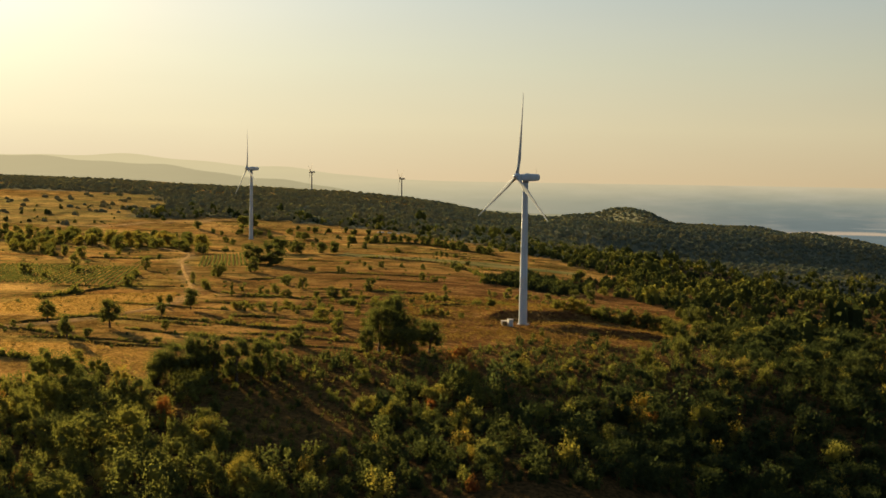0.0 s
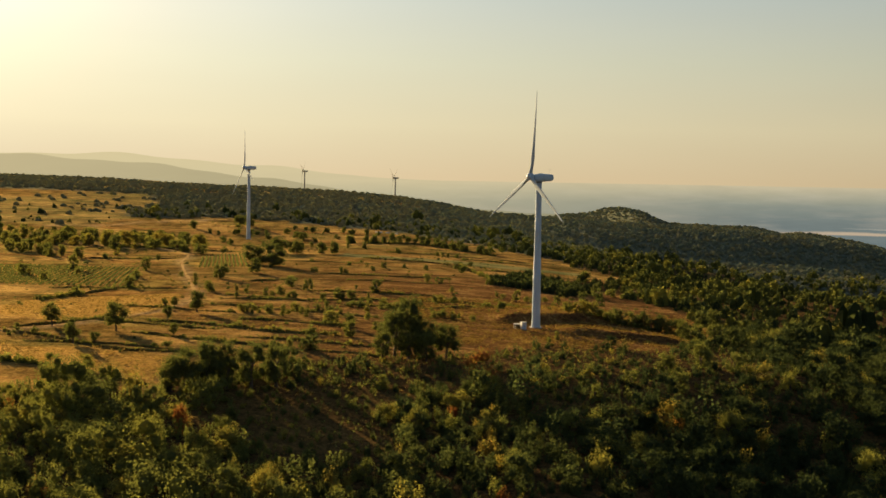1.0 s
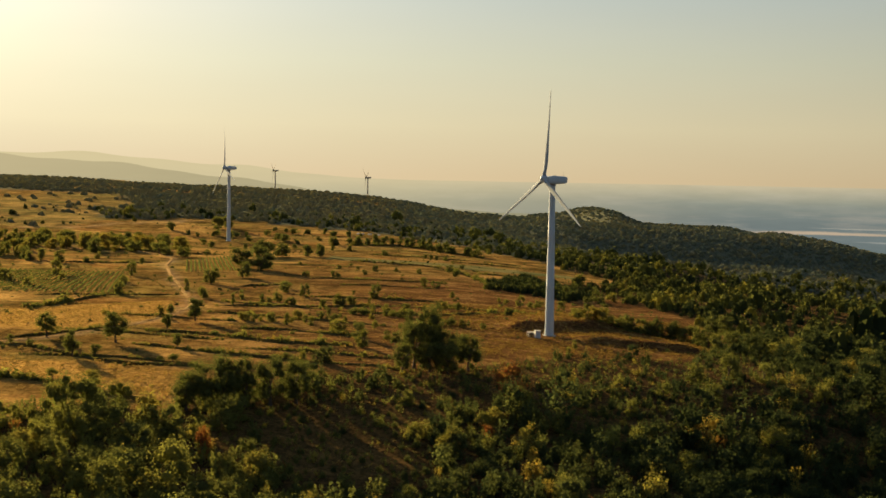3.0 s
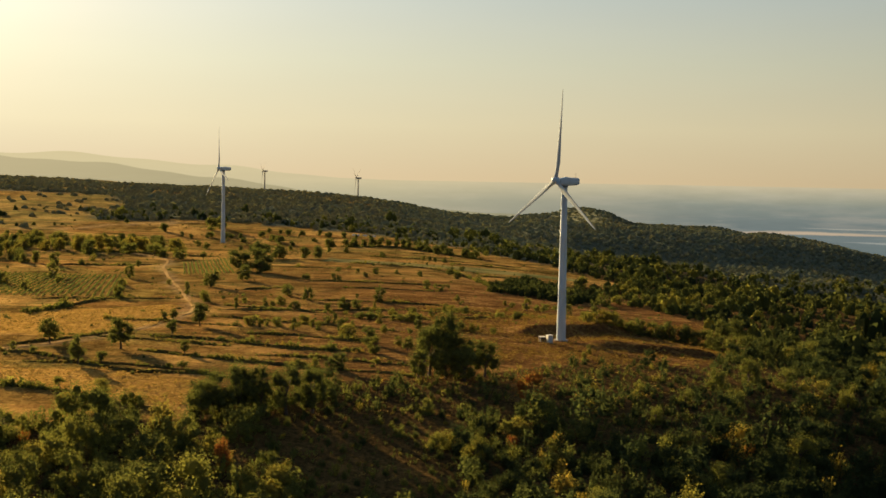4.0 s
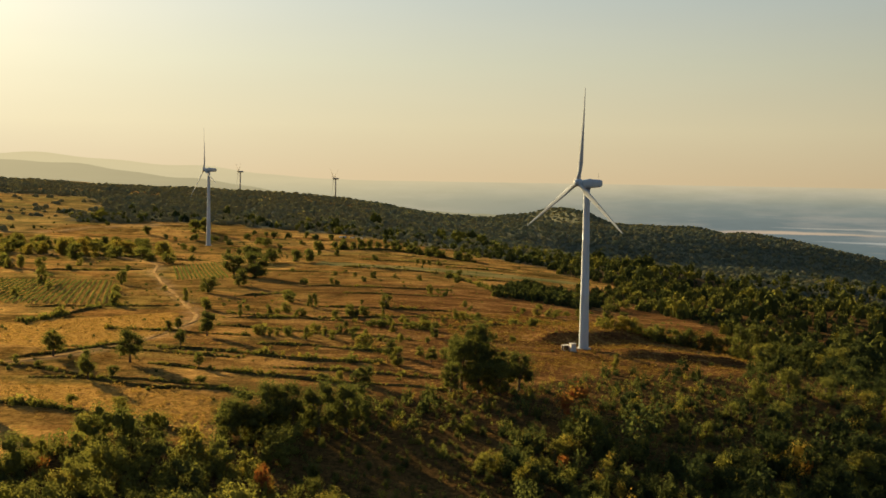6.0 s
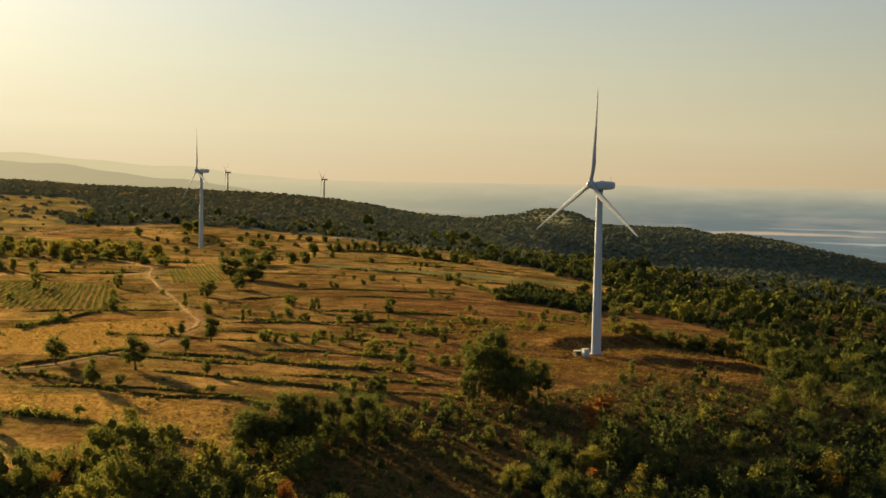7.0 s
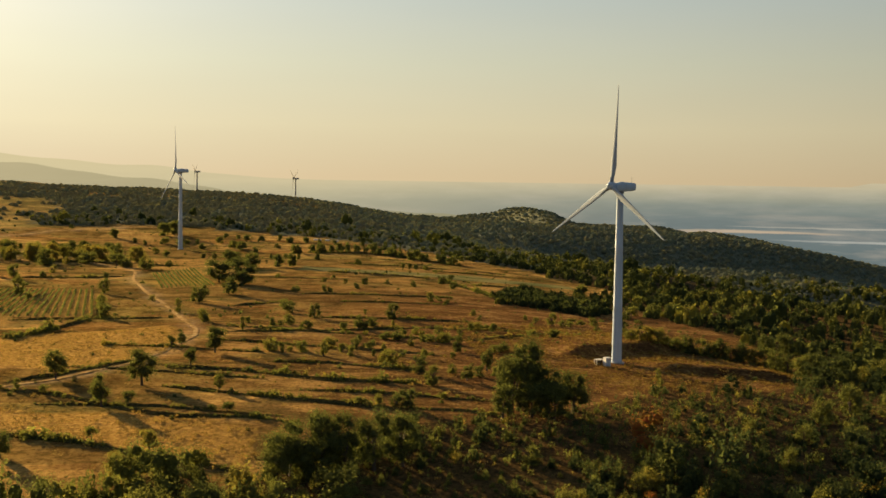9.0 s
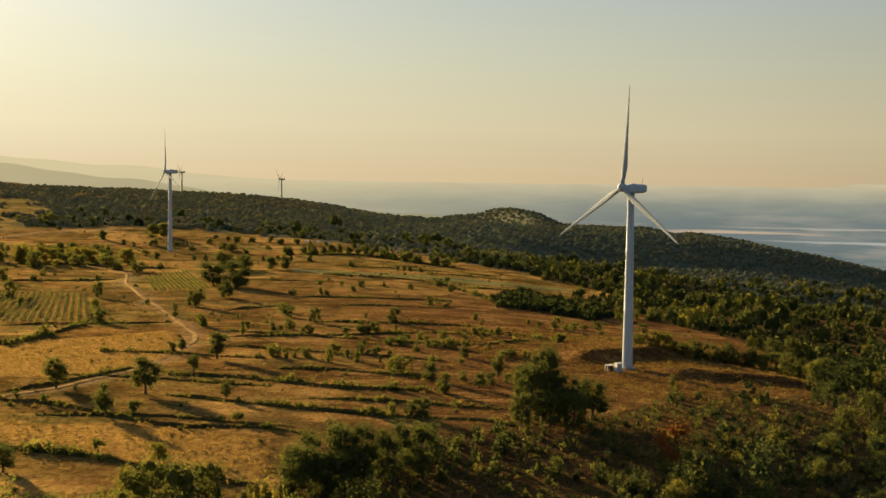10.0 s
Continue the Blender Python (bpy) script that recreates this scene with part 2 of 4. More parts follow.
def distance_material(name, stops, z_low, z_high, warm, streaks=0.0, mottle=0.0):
    """A far backdrop with haze painted in as emission: it glows softly, warmer and brighter towards the sun, like
    kilometres of lit air.
    """
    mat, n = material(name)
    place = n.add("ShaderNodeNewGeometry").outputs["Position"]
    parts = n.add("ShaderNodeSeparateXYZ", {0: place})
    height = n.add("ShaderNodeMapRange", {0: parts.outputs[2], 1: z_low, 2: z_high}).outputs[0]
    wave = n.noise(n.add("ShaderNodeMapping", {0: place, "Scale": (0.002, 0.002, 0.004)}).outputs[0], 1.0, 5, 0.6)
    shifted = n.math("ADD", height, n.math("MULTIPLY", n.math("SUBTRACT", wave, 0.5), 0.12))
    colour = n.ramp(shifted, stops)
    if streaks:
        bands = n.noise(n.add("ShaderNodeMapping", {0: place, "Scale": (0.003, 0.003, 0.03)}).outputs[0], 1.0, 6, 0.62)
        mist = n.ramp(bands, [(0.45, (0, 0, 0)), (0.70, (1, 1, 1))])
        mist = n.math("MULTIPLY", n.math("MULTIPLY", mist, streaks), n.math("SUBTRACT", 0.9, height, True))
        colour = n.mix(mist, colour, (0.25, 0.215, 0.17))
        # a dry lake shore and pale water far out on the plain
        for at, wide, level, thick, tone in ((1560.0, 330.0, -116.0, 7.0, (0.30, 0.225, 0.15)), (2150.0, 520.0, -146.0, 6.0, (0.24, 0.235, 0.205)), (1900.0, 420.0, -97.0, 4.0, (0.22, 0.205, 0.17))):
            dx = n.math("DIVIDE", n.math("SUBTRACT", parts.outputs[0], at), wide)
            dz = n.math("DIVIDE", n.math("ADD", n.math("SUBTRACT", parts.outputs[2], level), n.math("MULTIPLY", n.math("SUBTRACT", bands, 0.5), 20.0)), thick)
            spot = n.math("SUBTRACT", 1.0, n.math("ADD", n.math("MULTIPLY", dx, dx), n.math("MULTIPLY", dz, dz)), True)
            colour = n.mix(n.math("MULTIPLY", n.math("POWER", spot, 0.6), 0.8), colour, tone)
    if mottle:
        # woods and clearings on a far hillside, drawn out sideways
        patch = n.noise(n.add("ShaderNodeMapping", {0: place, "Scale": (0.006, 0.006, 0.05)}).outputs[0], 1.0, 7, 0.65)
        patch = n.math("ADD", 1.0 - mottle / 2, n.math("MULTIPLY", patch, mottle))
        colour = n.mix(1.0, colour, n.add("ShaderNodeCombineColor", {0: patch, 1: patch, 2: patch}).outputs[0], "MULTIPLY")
    # glow of the sunward side, painted in along x
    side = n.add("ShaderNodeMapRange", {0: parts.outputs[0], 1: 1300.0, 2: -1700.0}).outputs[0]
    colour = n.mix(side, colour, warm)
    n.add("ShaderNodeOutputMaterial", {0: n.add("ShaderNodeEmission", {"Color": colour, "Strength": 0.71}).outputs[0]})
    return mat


# ---- the shape of the land ----


def soft(v, w):
    return w * np.logaddexp(0, v / w)


def step(a, b, v):
    k = np.clip((v - a) / (b - a), 0, 1)
    return k * k * (3 - 2 * k)


def bell(v, w):
    return np.exp(-(v / w) ** 2)


def ground_z(x, y):
    """The height of the land, z = 0 at the foot of the main turbine."""
    x, y = np.asarray(x, float), np.asarray(y, float)
    left, right = soft(-(x + 80), 80), soft(x - 20, 40)
    far = step(950, 2000, y)
    z = 3.5 + 0.02 * left - 0.1 * right - 0.03 * right * step(900, 1600, y)
    z -= 0.05 * soft(440 - y, 15)
    z += far * 33 / (1 + np.exp(np.clip((x - 10) / 85, -30, 30)))
    z -= 4 * bell(x + 170, 130) * bell(y - 1130, 130)
    z -= 32 * step(2270, 2500, y) * step(330, 120, x) * step(-700, -450, x)
    z -= 0.12 * soft(x - 60, 15) * step(440, 330, y)
    # the near slope falls away from the sun
    z -= 10.5 * step(15, 95, x) * step(490, 380, y) + 0.035 * soft(390 - y, 20)
    z -= 4.5 * step(445, 345, y) * bell(x + 18, 50)
    # two low banks by the turbine pad, steep towards the start of the flight
    z += 3.2 * step(-4, 4, y - 566 - 0.85 * (x - 28)) * step(70, 3, y - 566 - 0.85 * (x - 28)) * step(20, 32, x) * step(92, 72, x)
    z += 2.8 * step(-4, 4, y - 540 + 0.1 * (x - 50)) * step(24, 3, y - 540 + 0.1 * (x - 50)) * step(44, 58, x) * step(112, 92, x)
    # the wooded ridge with its knolls beyond the slope
    z += bell(y - 2600, 380) * step(60, 260, x) * (0.066 * right - 0.15 * soft(x - 790, 25) + 26 * bell(x - 406, 42) - 4 * bell(x - 495, 45) + 11 * bell(x - 660, 55) + 5 * bell(x - 785, 38))
    z -= 13 * bell(y - 2080, 190) * step(180, 340, x)
    # folds of the slope and unevenness of the fields
    fold = step(60, 260, x) * step(500, 900, y)
    z += fold * 7.5 * (np.sin(x / 71 + y / 190) + 0.6 * np.sin(y / 83 - x / 140 + 1))
    z += 0.5 * np.sin(x / 23 + 1.3 * np.sin(y / 41)) * np.sin(y / 31 + 0.7)
    # shallow wooded folds that run across the falling slope
    across = y + 0.35 * x + 40 * np.sin(x / 160)
    z += step(110, 260, x) * step(880, 1050, y) * step(1800, 1650, y) * 4.2 * (np.sin(across / 36) + 0.5 * np.sin(across / 21 + x / 90))
    # a long wooded ridge before the knolls, steep on its near side
    crest = 5 - 0.055 * soft(x - 180, 60) - 0.06 * soft(x - 520, 40) - 0.11 * soft(x - 670, 40)
    z += step(90, 230, x) * step(1580, 1870, y) * step(2130, 1950, y) * np.maximum(crest - z - PAD_Z, 0)
    # down into the valley past the ridge
    r = np.hypot(x, y)
    z -= 0.10 * soft(r - 3300, 120)
    return z + PAD_Z


PAD_Z = 0.0
PAD_Z = -float(ground_z(40.5, 554.0))


# ---- the land ----

OPEN_LAND = [(-130, 355), (-108, 385), (-90, 374), (-49, 425), (-22, 440), (4, 455), (40, 490), (88, 510), (112, 540), (128, 580), (136, 620), (131, 665), (127, 712), (120, 745), (116, 790), (92, 802), (86, 858), (128, 893), (138, 930),
             (120, 1000), (100, 1060), (45, 1190), (-30, 1275), (-130, 1340), (-212, 1370), (-300, 1330), (-420, 1290), (-900, 1250), (-900, 355)]
CLEARING = [(-62, 402), (-11, 417), (-14, 340), (-53, 326), (-76, 357)]
SHRUBLAND = [(-40, 430), (0, 452), (40, 488), (95, 512), (118, 545), (130, 500), (90, 420), (40, 375), (-5, 395)]
ROUGH_GRASS = [(-165, 445), (-120, 437), (-88, 424), (-86, 390), (-110, 396), (-155, 424)]
ROUGH_GRASS_UPPER = [(-190, 575), (-125, 620), (-118, 560), (-150, 500), (-185, 520)]
PALE_FIELD = [(-54, 735), (2, 728), (2, 680), (-57, 690)]
BROWN_FIELD = [(108, 790), (128, 712), (118, 640), (80, 670), (86, 740)]
GREEN_STRIP = [(-73, 990), (33, 957), (110, 938), (108, 915), (28, 920), (-74, 954)]
HILL_FIELD = [(-560, 1210), (-340, 1202), (-308, 1295), (-360, 1462), (-400, 1440), (-560, 1480)]
LEAN_SLOPE = [(-560, 1480), (-400, 1440), (-360, 1462), (-308, 1400), (-335, 1560), (-380, 1700), (-456, 1705), (-543, 1730), (-590, 1700), (-900, 1680), (-900, 1440)]
UPPER_HILL = [(-900, 1660), (-590, 1690), (-510, 1735), (-470, 1620), (-525, 1540), (-900, 1500)]
PLOT_WEST = [(-262, 640), (-162, 653), (-181, 780), (-265, 770)]
PLOT_EAST = [(-165, 889), (-150, 790), (-119, 810), (-142, 948)]
GROVE = [(27, 760), (64, 738), (74, 712), (98, 800), (57, 870)]
TRACK = [(-190, 445), (-162, 473), (-149, 485), (-132, 523), (-124, 551), (-116, 592), (-117, 612), (-132, 677), (-157, 782), (-171, 848), (-175, 893), (-184, 934), (-213, 980), (-290, 1010)]
FAR_TRACK = [(-360, 1190), (-317, 1217), (-297, 1258), (-261, 1312), (-205, 1338)]


def inside(x, y, polygon):
    hit = np.zeros(np.shape(x), bool)
    for (x0, y0), (x1, y1) in zip(polygon, polygon[1:] + polygon[:1]):
        if y0 != y1:
            hit ^= ((y0 > y) != (y1 > y)) & (x < (x1 - x0) * (y - y0) / (y1 - y0) + x0)
    return hit


def off_line(x, y, line):
    """The distance to a line of points."""
    best = np.full(np.shape(x), 1e9)
    for (x0, y0), (x1, y1) in zip(line, line[1:]):
        dx, dy = x1 - x0, y1 - y0
        k = np.clip(((x - x0) * dx + (y - y0) * dy) / (dx * dx + dy * dy), 0, 1)
        best = np.minimum(best, np.hypot(x - x0 - k * dx, y - y0 - k * dy))
    return best


def ragged(x, y, by):
    """Places moved a little, so that edges come out uneven."""
    return x + by * np.sin(x / 9.0 + y / 13.0) + 0.6 * by * np.sin(y / 5.3 - x / 7.7), y + by * np.sin(x / 11.0 - y / 8.0) + 0.6 * by * np.sin(x / 4.7 + 2)


def spread(fine_from, fine_to, pitch, out_from, out_to):
    """Grid lines: even in the middle, wider and wider outwards."""
    lines = list(np.arange(fine_from, fine_to + 0.1, pitch))
    gap = pitch
    while lines[-1] < out_to:
        gap *= 1.065
        lines.append(min(lines[-1] + gap, out_to))
    gap = pitch
    while lines[0] > out_from:
        gap *= 1.065
        lines.insert(0, max(lines[0] - gap, out_from))
    return np.array(lines)


def sheet_mesh(name, xx, yy, zz):
    rows, cols = xx.shape
    index = np.arange(rows * cols).reshape(rows, cols)
    quads = np.stack([index[:-1, :-1], index[:-1, 1:], index[1:, 1:], index[1:, :-1]], -1).reshape(-1, 4)
    return mesh_of(name, np.stack([xx, yy, zz], -1).reshape(-1, 3), quads)


def mesh_of(name, verts, quads, smooth=True):
    me = bpy.data.meshes.new(name)
    me.vertices.add(len(verts))
    me.vertices.foreach_set("co", np.asarray(verts, np.float32).ravel())
    me.loops.add(quads.size)
    me.loops.foreach_set("vertex_index", np.asarray(quads, np.int32).ravel())
    me.polygons.add(len(quads))
    me.polygons.foreach_set("loop_start", np.arange(0, quads.size, quads.shape[1], dtype=np.int32))
    me.polygons.foreach_set("use_smooth", np.full(len(quads), smooth))
    me.update(calc_edges=True)
    return me


def weigh(me, name, values, domain="POINT"):
    me.attributes.new(name, "FLOAT", domain).data.foreach_set("value", np.asarray(values, np.float32).ravel())


def heath(x, y):
    """How open the far slope lies: bare dry ground in long strips between the woods."""
    strip = np.sin(y / 47 + 1.3 * np.sin(x / 95)) + 0.7 * np.sin(x / 61 + y / 130)
    return step(90, -40, x) * step(1720, 1820, y) * (0.35 + 0.65 * step(-0.5, 0.4, strip))


def build_ground():
    gx, gy = spread(-260, 210, 3.4, -4850, 4850), spread(250, 900, 3.4, -4850, 4850)
    xx, yy = np.meshgrid(gx, gy)
    me = sheet_mesh("ground", xx, yy, ground_z(xx, yy))
    rx, ry = ragged(xx, yy, 2.0)
    open_land = inside(rx, ry, OPEN_LAND) | inside(rx, ry, HILL_FIELD) | inside(rx, ry, UPPER_HILL) | inside(rx, ry, LEAN_SLOPE)
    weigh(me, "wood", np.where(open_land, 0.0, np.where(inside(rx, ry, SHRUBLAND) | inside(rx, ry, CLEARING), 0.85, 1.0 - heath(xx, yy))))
    weigh(me, "straw", (inside(rx, ry, ROUGH_GRASS) | inside(rx, ry, ROUGH_GRASS_UPPER)) * 0.9 + inside(rx, ry, PALE_FIELD) * 0.6 + (inside(rx, ry, PLOT_WEST) | inside(rx, ry, PLOT_EAST)) * 0.5)
    # brown earth; the last term paints in the pad bank's shadow
    weigh(me, "soil_and_shade", inside(rx, ry, BROWN_FIELD) * 0.9 + 0.9 * step(-160, 0, xx) * step(380, 440, yy) * step(950, 720, yy) * (1 - inside(rx, ry, BROWN_FIELD)) + bell(off_line(xx, yy, [(36, 578), (62, 590)]), 9) * 0.7)
    weigh(me, "green", np.maximum(inside(rx, ry, GREEN_STRIP) * 0.8, (inside(rx, ry, LEAN_SLOPE) | inside(rx, ry, HILL_FIELD)) * ~inside(rx, ry, UPPER_HILL) * 0.3))
    # haze painted onto the wood floor, growing with distance
    weigh(me, "floor_haze", ~open_land * step(950, 1300, yy) * 0.9 * (1 - 0.9 * heath(xx, yy)))
    weigh(me, "track", bell(off_line(rx, ry, TRACK), 3.0) * 0.3 + bell(off_line(rx, ry, FAR_TRACK), 4.0) * 0.4)
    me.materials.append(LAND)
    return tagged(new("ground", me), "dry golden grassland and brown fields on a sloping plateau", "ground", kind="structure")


build_ground()


def build_backdrop(name, radius, az_from, az_to, bottom, crest, mat, label):
    """A curved strip of far distance; crest(azimuth in degrees, right positive) is its upper edge."""
    az = np.radians(np.linspace(az_from, az_to, int((az_to - az_from) * 8) + 2))
    top = crest(np.degrees(az))
    xx = np.stack([radius * np.sin(az)] * 2)
    yy = np.stack([radius * np.cos(az)] * 2)
    me = sheet_mesh(name, xx, yy, np.stack([np.full_like(top, bottom), top]))
    me.materials.append(mat)
    return tagged(new(name, me), label, "distance", kind="structure")


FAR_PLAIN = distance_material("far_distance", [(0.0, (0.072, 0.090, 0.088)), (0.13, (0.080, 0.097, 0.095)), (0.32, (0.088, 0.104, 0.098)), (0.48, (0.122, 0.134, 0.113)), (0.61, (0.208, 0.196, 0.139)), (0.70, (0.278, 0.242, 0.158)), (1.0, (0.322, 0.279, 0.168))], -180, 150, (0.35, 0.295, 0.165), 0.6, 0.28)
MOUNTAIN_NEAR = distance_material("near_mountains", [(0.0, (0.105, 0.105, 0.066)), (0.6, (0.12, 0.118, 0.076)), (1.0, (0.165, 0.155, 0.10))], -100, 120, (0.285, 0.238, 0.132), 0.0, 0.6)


def rolling(az, *waves):
    return sum(a * np.sin(np.radians(az) * f + p) for a, f, p in waves)


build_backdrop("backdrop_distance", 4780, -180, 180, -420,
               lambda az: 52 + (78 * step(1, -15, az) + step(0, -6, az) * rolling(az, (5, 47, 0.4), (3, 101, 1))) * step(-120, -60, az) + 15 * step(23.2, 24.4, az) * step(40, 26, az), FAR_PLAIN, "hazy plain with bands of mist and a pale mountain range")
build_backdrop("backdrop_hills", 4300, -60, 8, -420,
               lambda az: -70 + 185 * step(10, -19, az) + rolling(az, (4, 61, 2), (2, 140, 0)), MOUNTAIN_NEAR, "long grey hillside with haze and morning glow painted in")

# ---- plants ----
rng = np.random.default_rng(7)


def leaf_quads(centres, outward, size, loose=0.8):
    """A three-cornered leaf clump at each centre, turned roughly outwards."""
    count = len(centres)
    normal = outward + loose * rng.normal(size=(count, 3))
    normal /= np.linalg.norm(normal, axis=1, keepdims=True) + 1e-9
    side = np.cross(normal, rng.normal(size=(count, 3)))
    side /= np.linalg.norm(side, axis=1, keepdims=True) + 1e-9
    rise = np.cross(normal, side)
    s = size * rng.uniform(0.55, 1.25, (count, 1))
    corners = []
    for a, b in ((-0.62, -0.42), (0.66, -0.28), (-0.05, 0.68)):
        j = rng.uniform(0.75, 1.25, (count, 2))
        corners.append(centres + s * (a * j[:, :1] * side + b * j[:, 1:] * rise))
    return np.stack(corners + corners[2:], 1)  # count, 4, 3, the last corner twice


def core_quads(low=-45, sides=6):
    """A rough closed lump of radius one, open below."""
    turn = np.radians(np.arange(sides) * 360 / sides + rng.uniform(0, 60))
    rings = []
    for level in (low, low / 2 + 22, 50):
        r = math.cos(radians(level)) * rng.uniform(0.85, 1.12, sides)
        rings.append(np.stack([np.cos(turn) * r, np.sin(turn) * r, math.sin(radians(level)) * rng.uniform(0.9, 1.1, sides)], 1))
    top = np.array([0, 0, 1.0])
    quads = [[rings[i][k], rings[i][(k + 1) % sides], rings[i + 1][(k + 1) % sides], rings[i + 1][k]] for i in range(2) for k in range(sides)]
    quads += [[rings[2][k], rings[2][(k + 1) % sides], rings[2][(k + 2) % sides], top] for k in range(0, sides, 2)]
    return np.array(quads)


def crown_quads(height, width, lobes, count, size, low=0.25, loose=0.8):
    """A crown of several leafy lobes, with gaps between them."""
    mid, half = height * (1 + low) / 2, height * (1 - low) / 2
    angle = rng.uniform(0, 2 * math.pi, lobes)
    level = rng.uniform(-0.75, 0.8, lobes)
    reach = np.sqrt(1 - level ** 2) * rng.uniform(0.35, 0.75, lobes)
    hub = np.stack([np.cos(angle) * reach * width / 2, np.sin(angle) * reach * width / 2, mid + level * half * 0.72], 1)
    girth = rng.uniform(0.28, 0.44, lobes) * (7 / max(lobes, 7)) ** 0.3
    pick = rng.choice(lobes, count, p=girth ** 2 / (girth ** 2).sum())
    out = rng.normal(size=(count, 3))
    out /= np.linalg.norm(out, axis=1, keepdims=True)
    out[:, 2] = np.where(out[:, 2] < -0.5, -out[:, 2], out[:, 2])
    shell = girth[pick, None] * rng.uniform(0.5, 1.08, (count, 1))
    centres = hub[pick] + out * shell * np.array([width, width, 1.25 * half])
    fill = np.array([0.5 * width / np.percentile(np.hypot(centres[:, 0], centres[:, 1]), 97)] * 2 + [height / centres[:, 2].max()])
    centres, hub = centres * fill, hub * fill
    centres[:, 2] = np.maximum(centres[:, 2], height * 0.04)
    leaves = leaf_quads(centres, out, size, loose)
    # dense foliage inside each lobe closes the crown to the light
    cores = [hub[k] + core_quads() * girth[k] * 0.38 * fill * np.array([width, width, 1.25 * half]) for k in range(lobes)]
    inner = np.concatenate(cores)
    inner[..., 2] = np.maximum(inner[..., 2], height * 0.03)
    return np.concatenate([leaves, inner])


def spray_quads(height, width, stems, count, size):
    """An upright bush: stems fan out from the foot, with leaves along their upper part."""
    a = rng.uniform(0, 2 * math.pi, stems)
    lean = np.sqrt(rng.uniform(0, 1, stems)) * width / 2
    tip = np.stack([np.cos(a) * lean, np.sin(a) * lean, height * (1.05 - 0.45 * (2 * lean / width) ** 1.5) * rng.uniform(0.75, 1.05, stems)], 1)
    pick = rng.integers(0, stems, count)
    f = rng.uniform(0.12, 1.0, (count, 1)) ** 0.7
    out = rng.normal(size=(count, 3))
    centres = tip[pick] * [1, 1, 0] * f ** 0.6 + tip[pick] * [0, 0, 1] * f + out * 0.075 * width * (1.25 - f)
    centres[:, 2] = np.maximum(centres[:, 2], 0.05 * height)
    leaves = leaf_quads(centres, tip[pick] * [1, 1, 0] / width + 0.5 * out + [0, 0, 0.25], size, 0.45)
    return np.concatenate([leaves, core_quads(0, 4) * [0.15 * width, 0.15 * width, 0.26 * height]])


def dome_quads(height, width, count, size, sides=6, core=0.33):
    """A low closed bush."""
    out = rng.normal(size=(count, 3))
    out /= np.linalg.norm(out, axis=1, keepdims=True)
    out[:, 2] = np.abs(out[:, 2])
    centres = out * np.array([width / 2, width / 2, height]) * rng.uniform(0.72, 1.02, (count, 1)) * (1 + 0.12 * np.sin(5 * out[:, :1] + 4 * out[:, 1:2]))
    return np.concatenate([leaf_quads(centres, out, size, 0.3), core_quads(0, sides) * [core * width, core * width, (0.4 + 0.95 * core) * height]])


def tube(points, radii, sides=7):
    """A tapered round limb along points."""
    points = np.asarray(points, float)
    turn = np.linspace(0, 2 * math.pi, sides, endpoint=False)
    rings = []
    for i, (p, r) in enumerate(zip(points, radii)):
        d = points[min(i + 1, len(points) - 1)] - points[max(i - 1, 0)]
        d /= np.linalg.norm(d)
        a = np.cross(d, [0.3, 1, 0.1])
        a /= np.linalg.norm(a)
        b = np.cross(d, a)
        rings.append(p + r * (np.cos(turn)[:, None] * a + np.sin(turn)[:, None] * b))
    verts = np.concatenate(rings)
    quads = []
    for i in range(len(points) - 1):
        for k in range(sides):
            m = (k + 1) % sides
            quads.append((i * sides + k, i * sides + m, (i + 1) * sides + m, (i + 1) * sides + k))
    return verts, np.array(quads)


def joined(pieces):
    verts, quads, base = [], [], 0
    for v, q in pieces:
        verts.append(v)
        quads.append(q + base)
        base += len(v)
    return np.concatenate(verts), np.concatenate(quads)


def trunk_mesh(height, width, name="trunk"):
    girth = 0.028 * height + 0.05
    bend = rng.normal(0, 0.03 * height, 2)
    top = np.array([bend[0], bend[1], height * 0.62])
    pieces = [tube([(0, 0, -0.4), (0, 0, height * 0.08), (bend[0] * 0.4, bend[1] * 0.4, height * 0.3), top], [girth * 1.5, girth, girth * 0.8, girth * 0.3])]
    for k in range(6):
        a = rng.uniform(0, 2 * math.pi)
        start = np.array([bend[0] * 0.4, bend[1] * 0.4, height * rng.uniform(0.2, 0.42)])
        reach = width * rng.uniform(0.25, 0.42)
        end = start + [math.cos(a) * reach, math.sin(a) * reach, height * rng.uniform(0.2, 0.4)]
        pieces.append(tube([start, (start + end) / 2 + [0, 0, 0.05 * height], end], [girth * 0.55, girth * 0.35, girth * 0.1], 5))
    me = mesh_of(name, *joined(pieces))
    me.materials.append(BARK)
    return me


def quads_mesh(name, quads, tint, mat):
    """Loose leaf clumps, three or four corners each, with a tint each."""
    sides = np.where(np.all(quads[:, 2] == quads[:, 3], axis=1), 3, 4)
    keep = np.ones((len(quads), 4), bool)
    keep[:, 3] = sides == 4
    verts = quads[keep].astype(np.float32)
    me = bpy.data.meshes.new(name)
    me.vertices.add(len(verts))
    me.vertices.foreach_set("co", verts.ravel())
    me.loops.add(len(verts))
    me.loops.foreach_set("vertex_index", np.arange(len(verts), dtype=np.int32))
    me.polygons.add(len(quads))
    me.polygons.foreach_set("loop_start", (np.cumsum(sides) - sides).astype(np.int32))
    me.update(calc_edges=True)
    weigh(me, "tint", tint, "FACE")
    me.materials.append(mat)
    return me


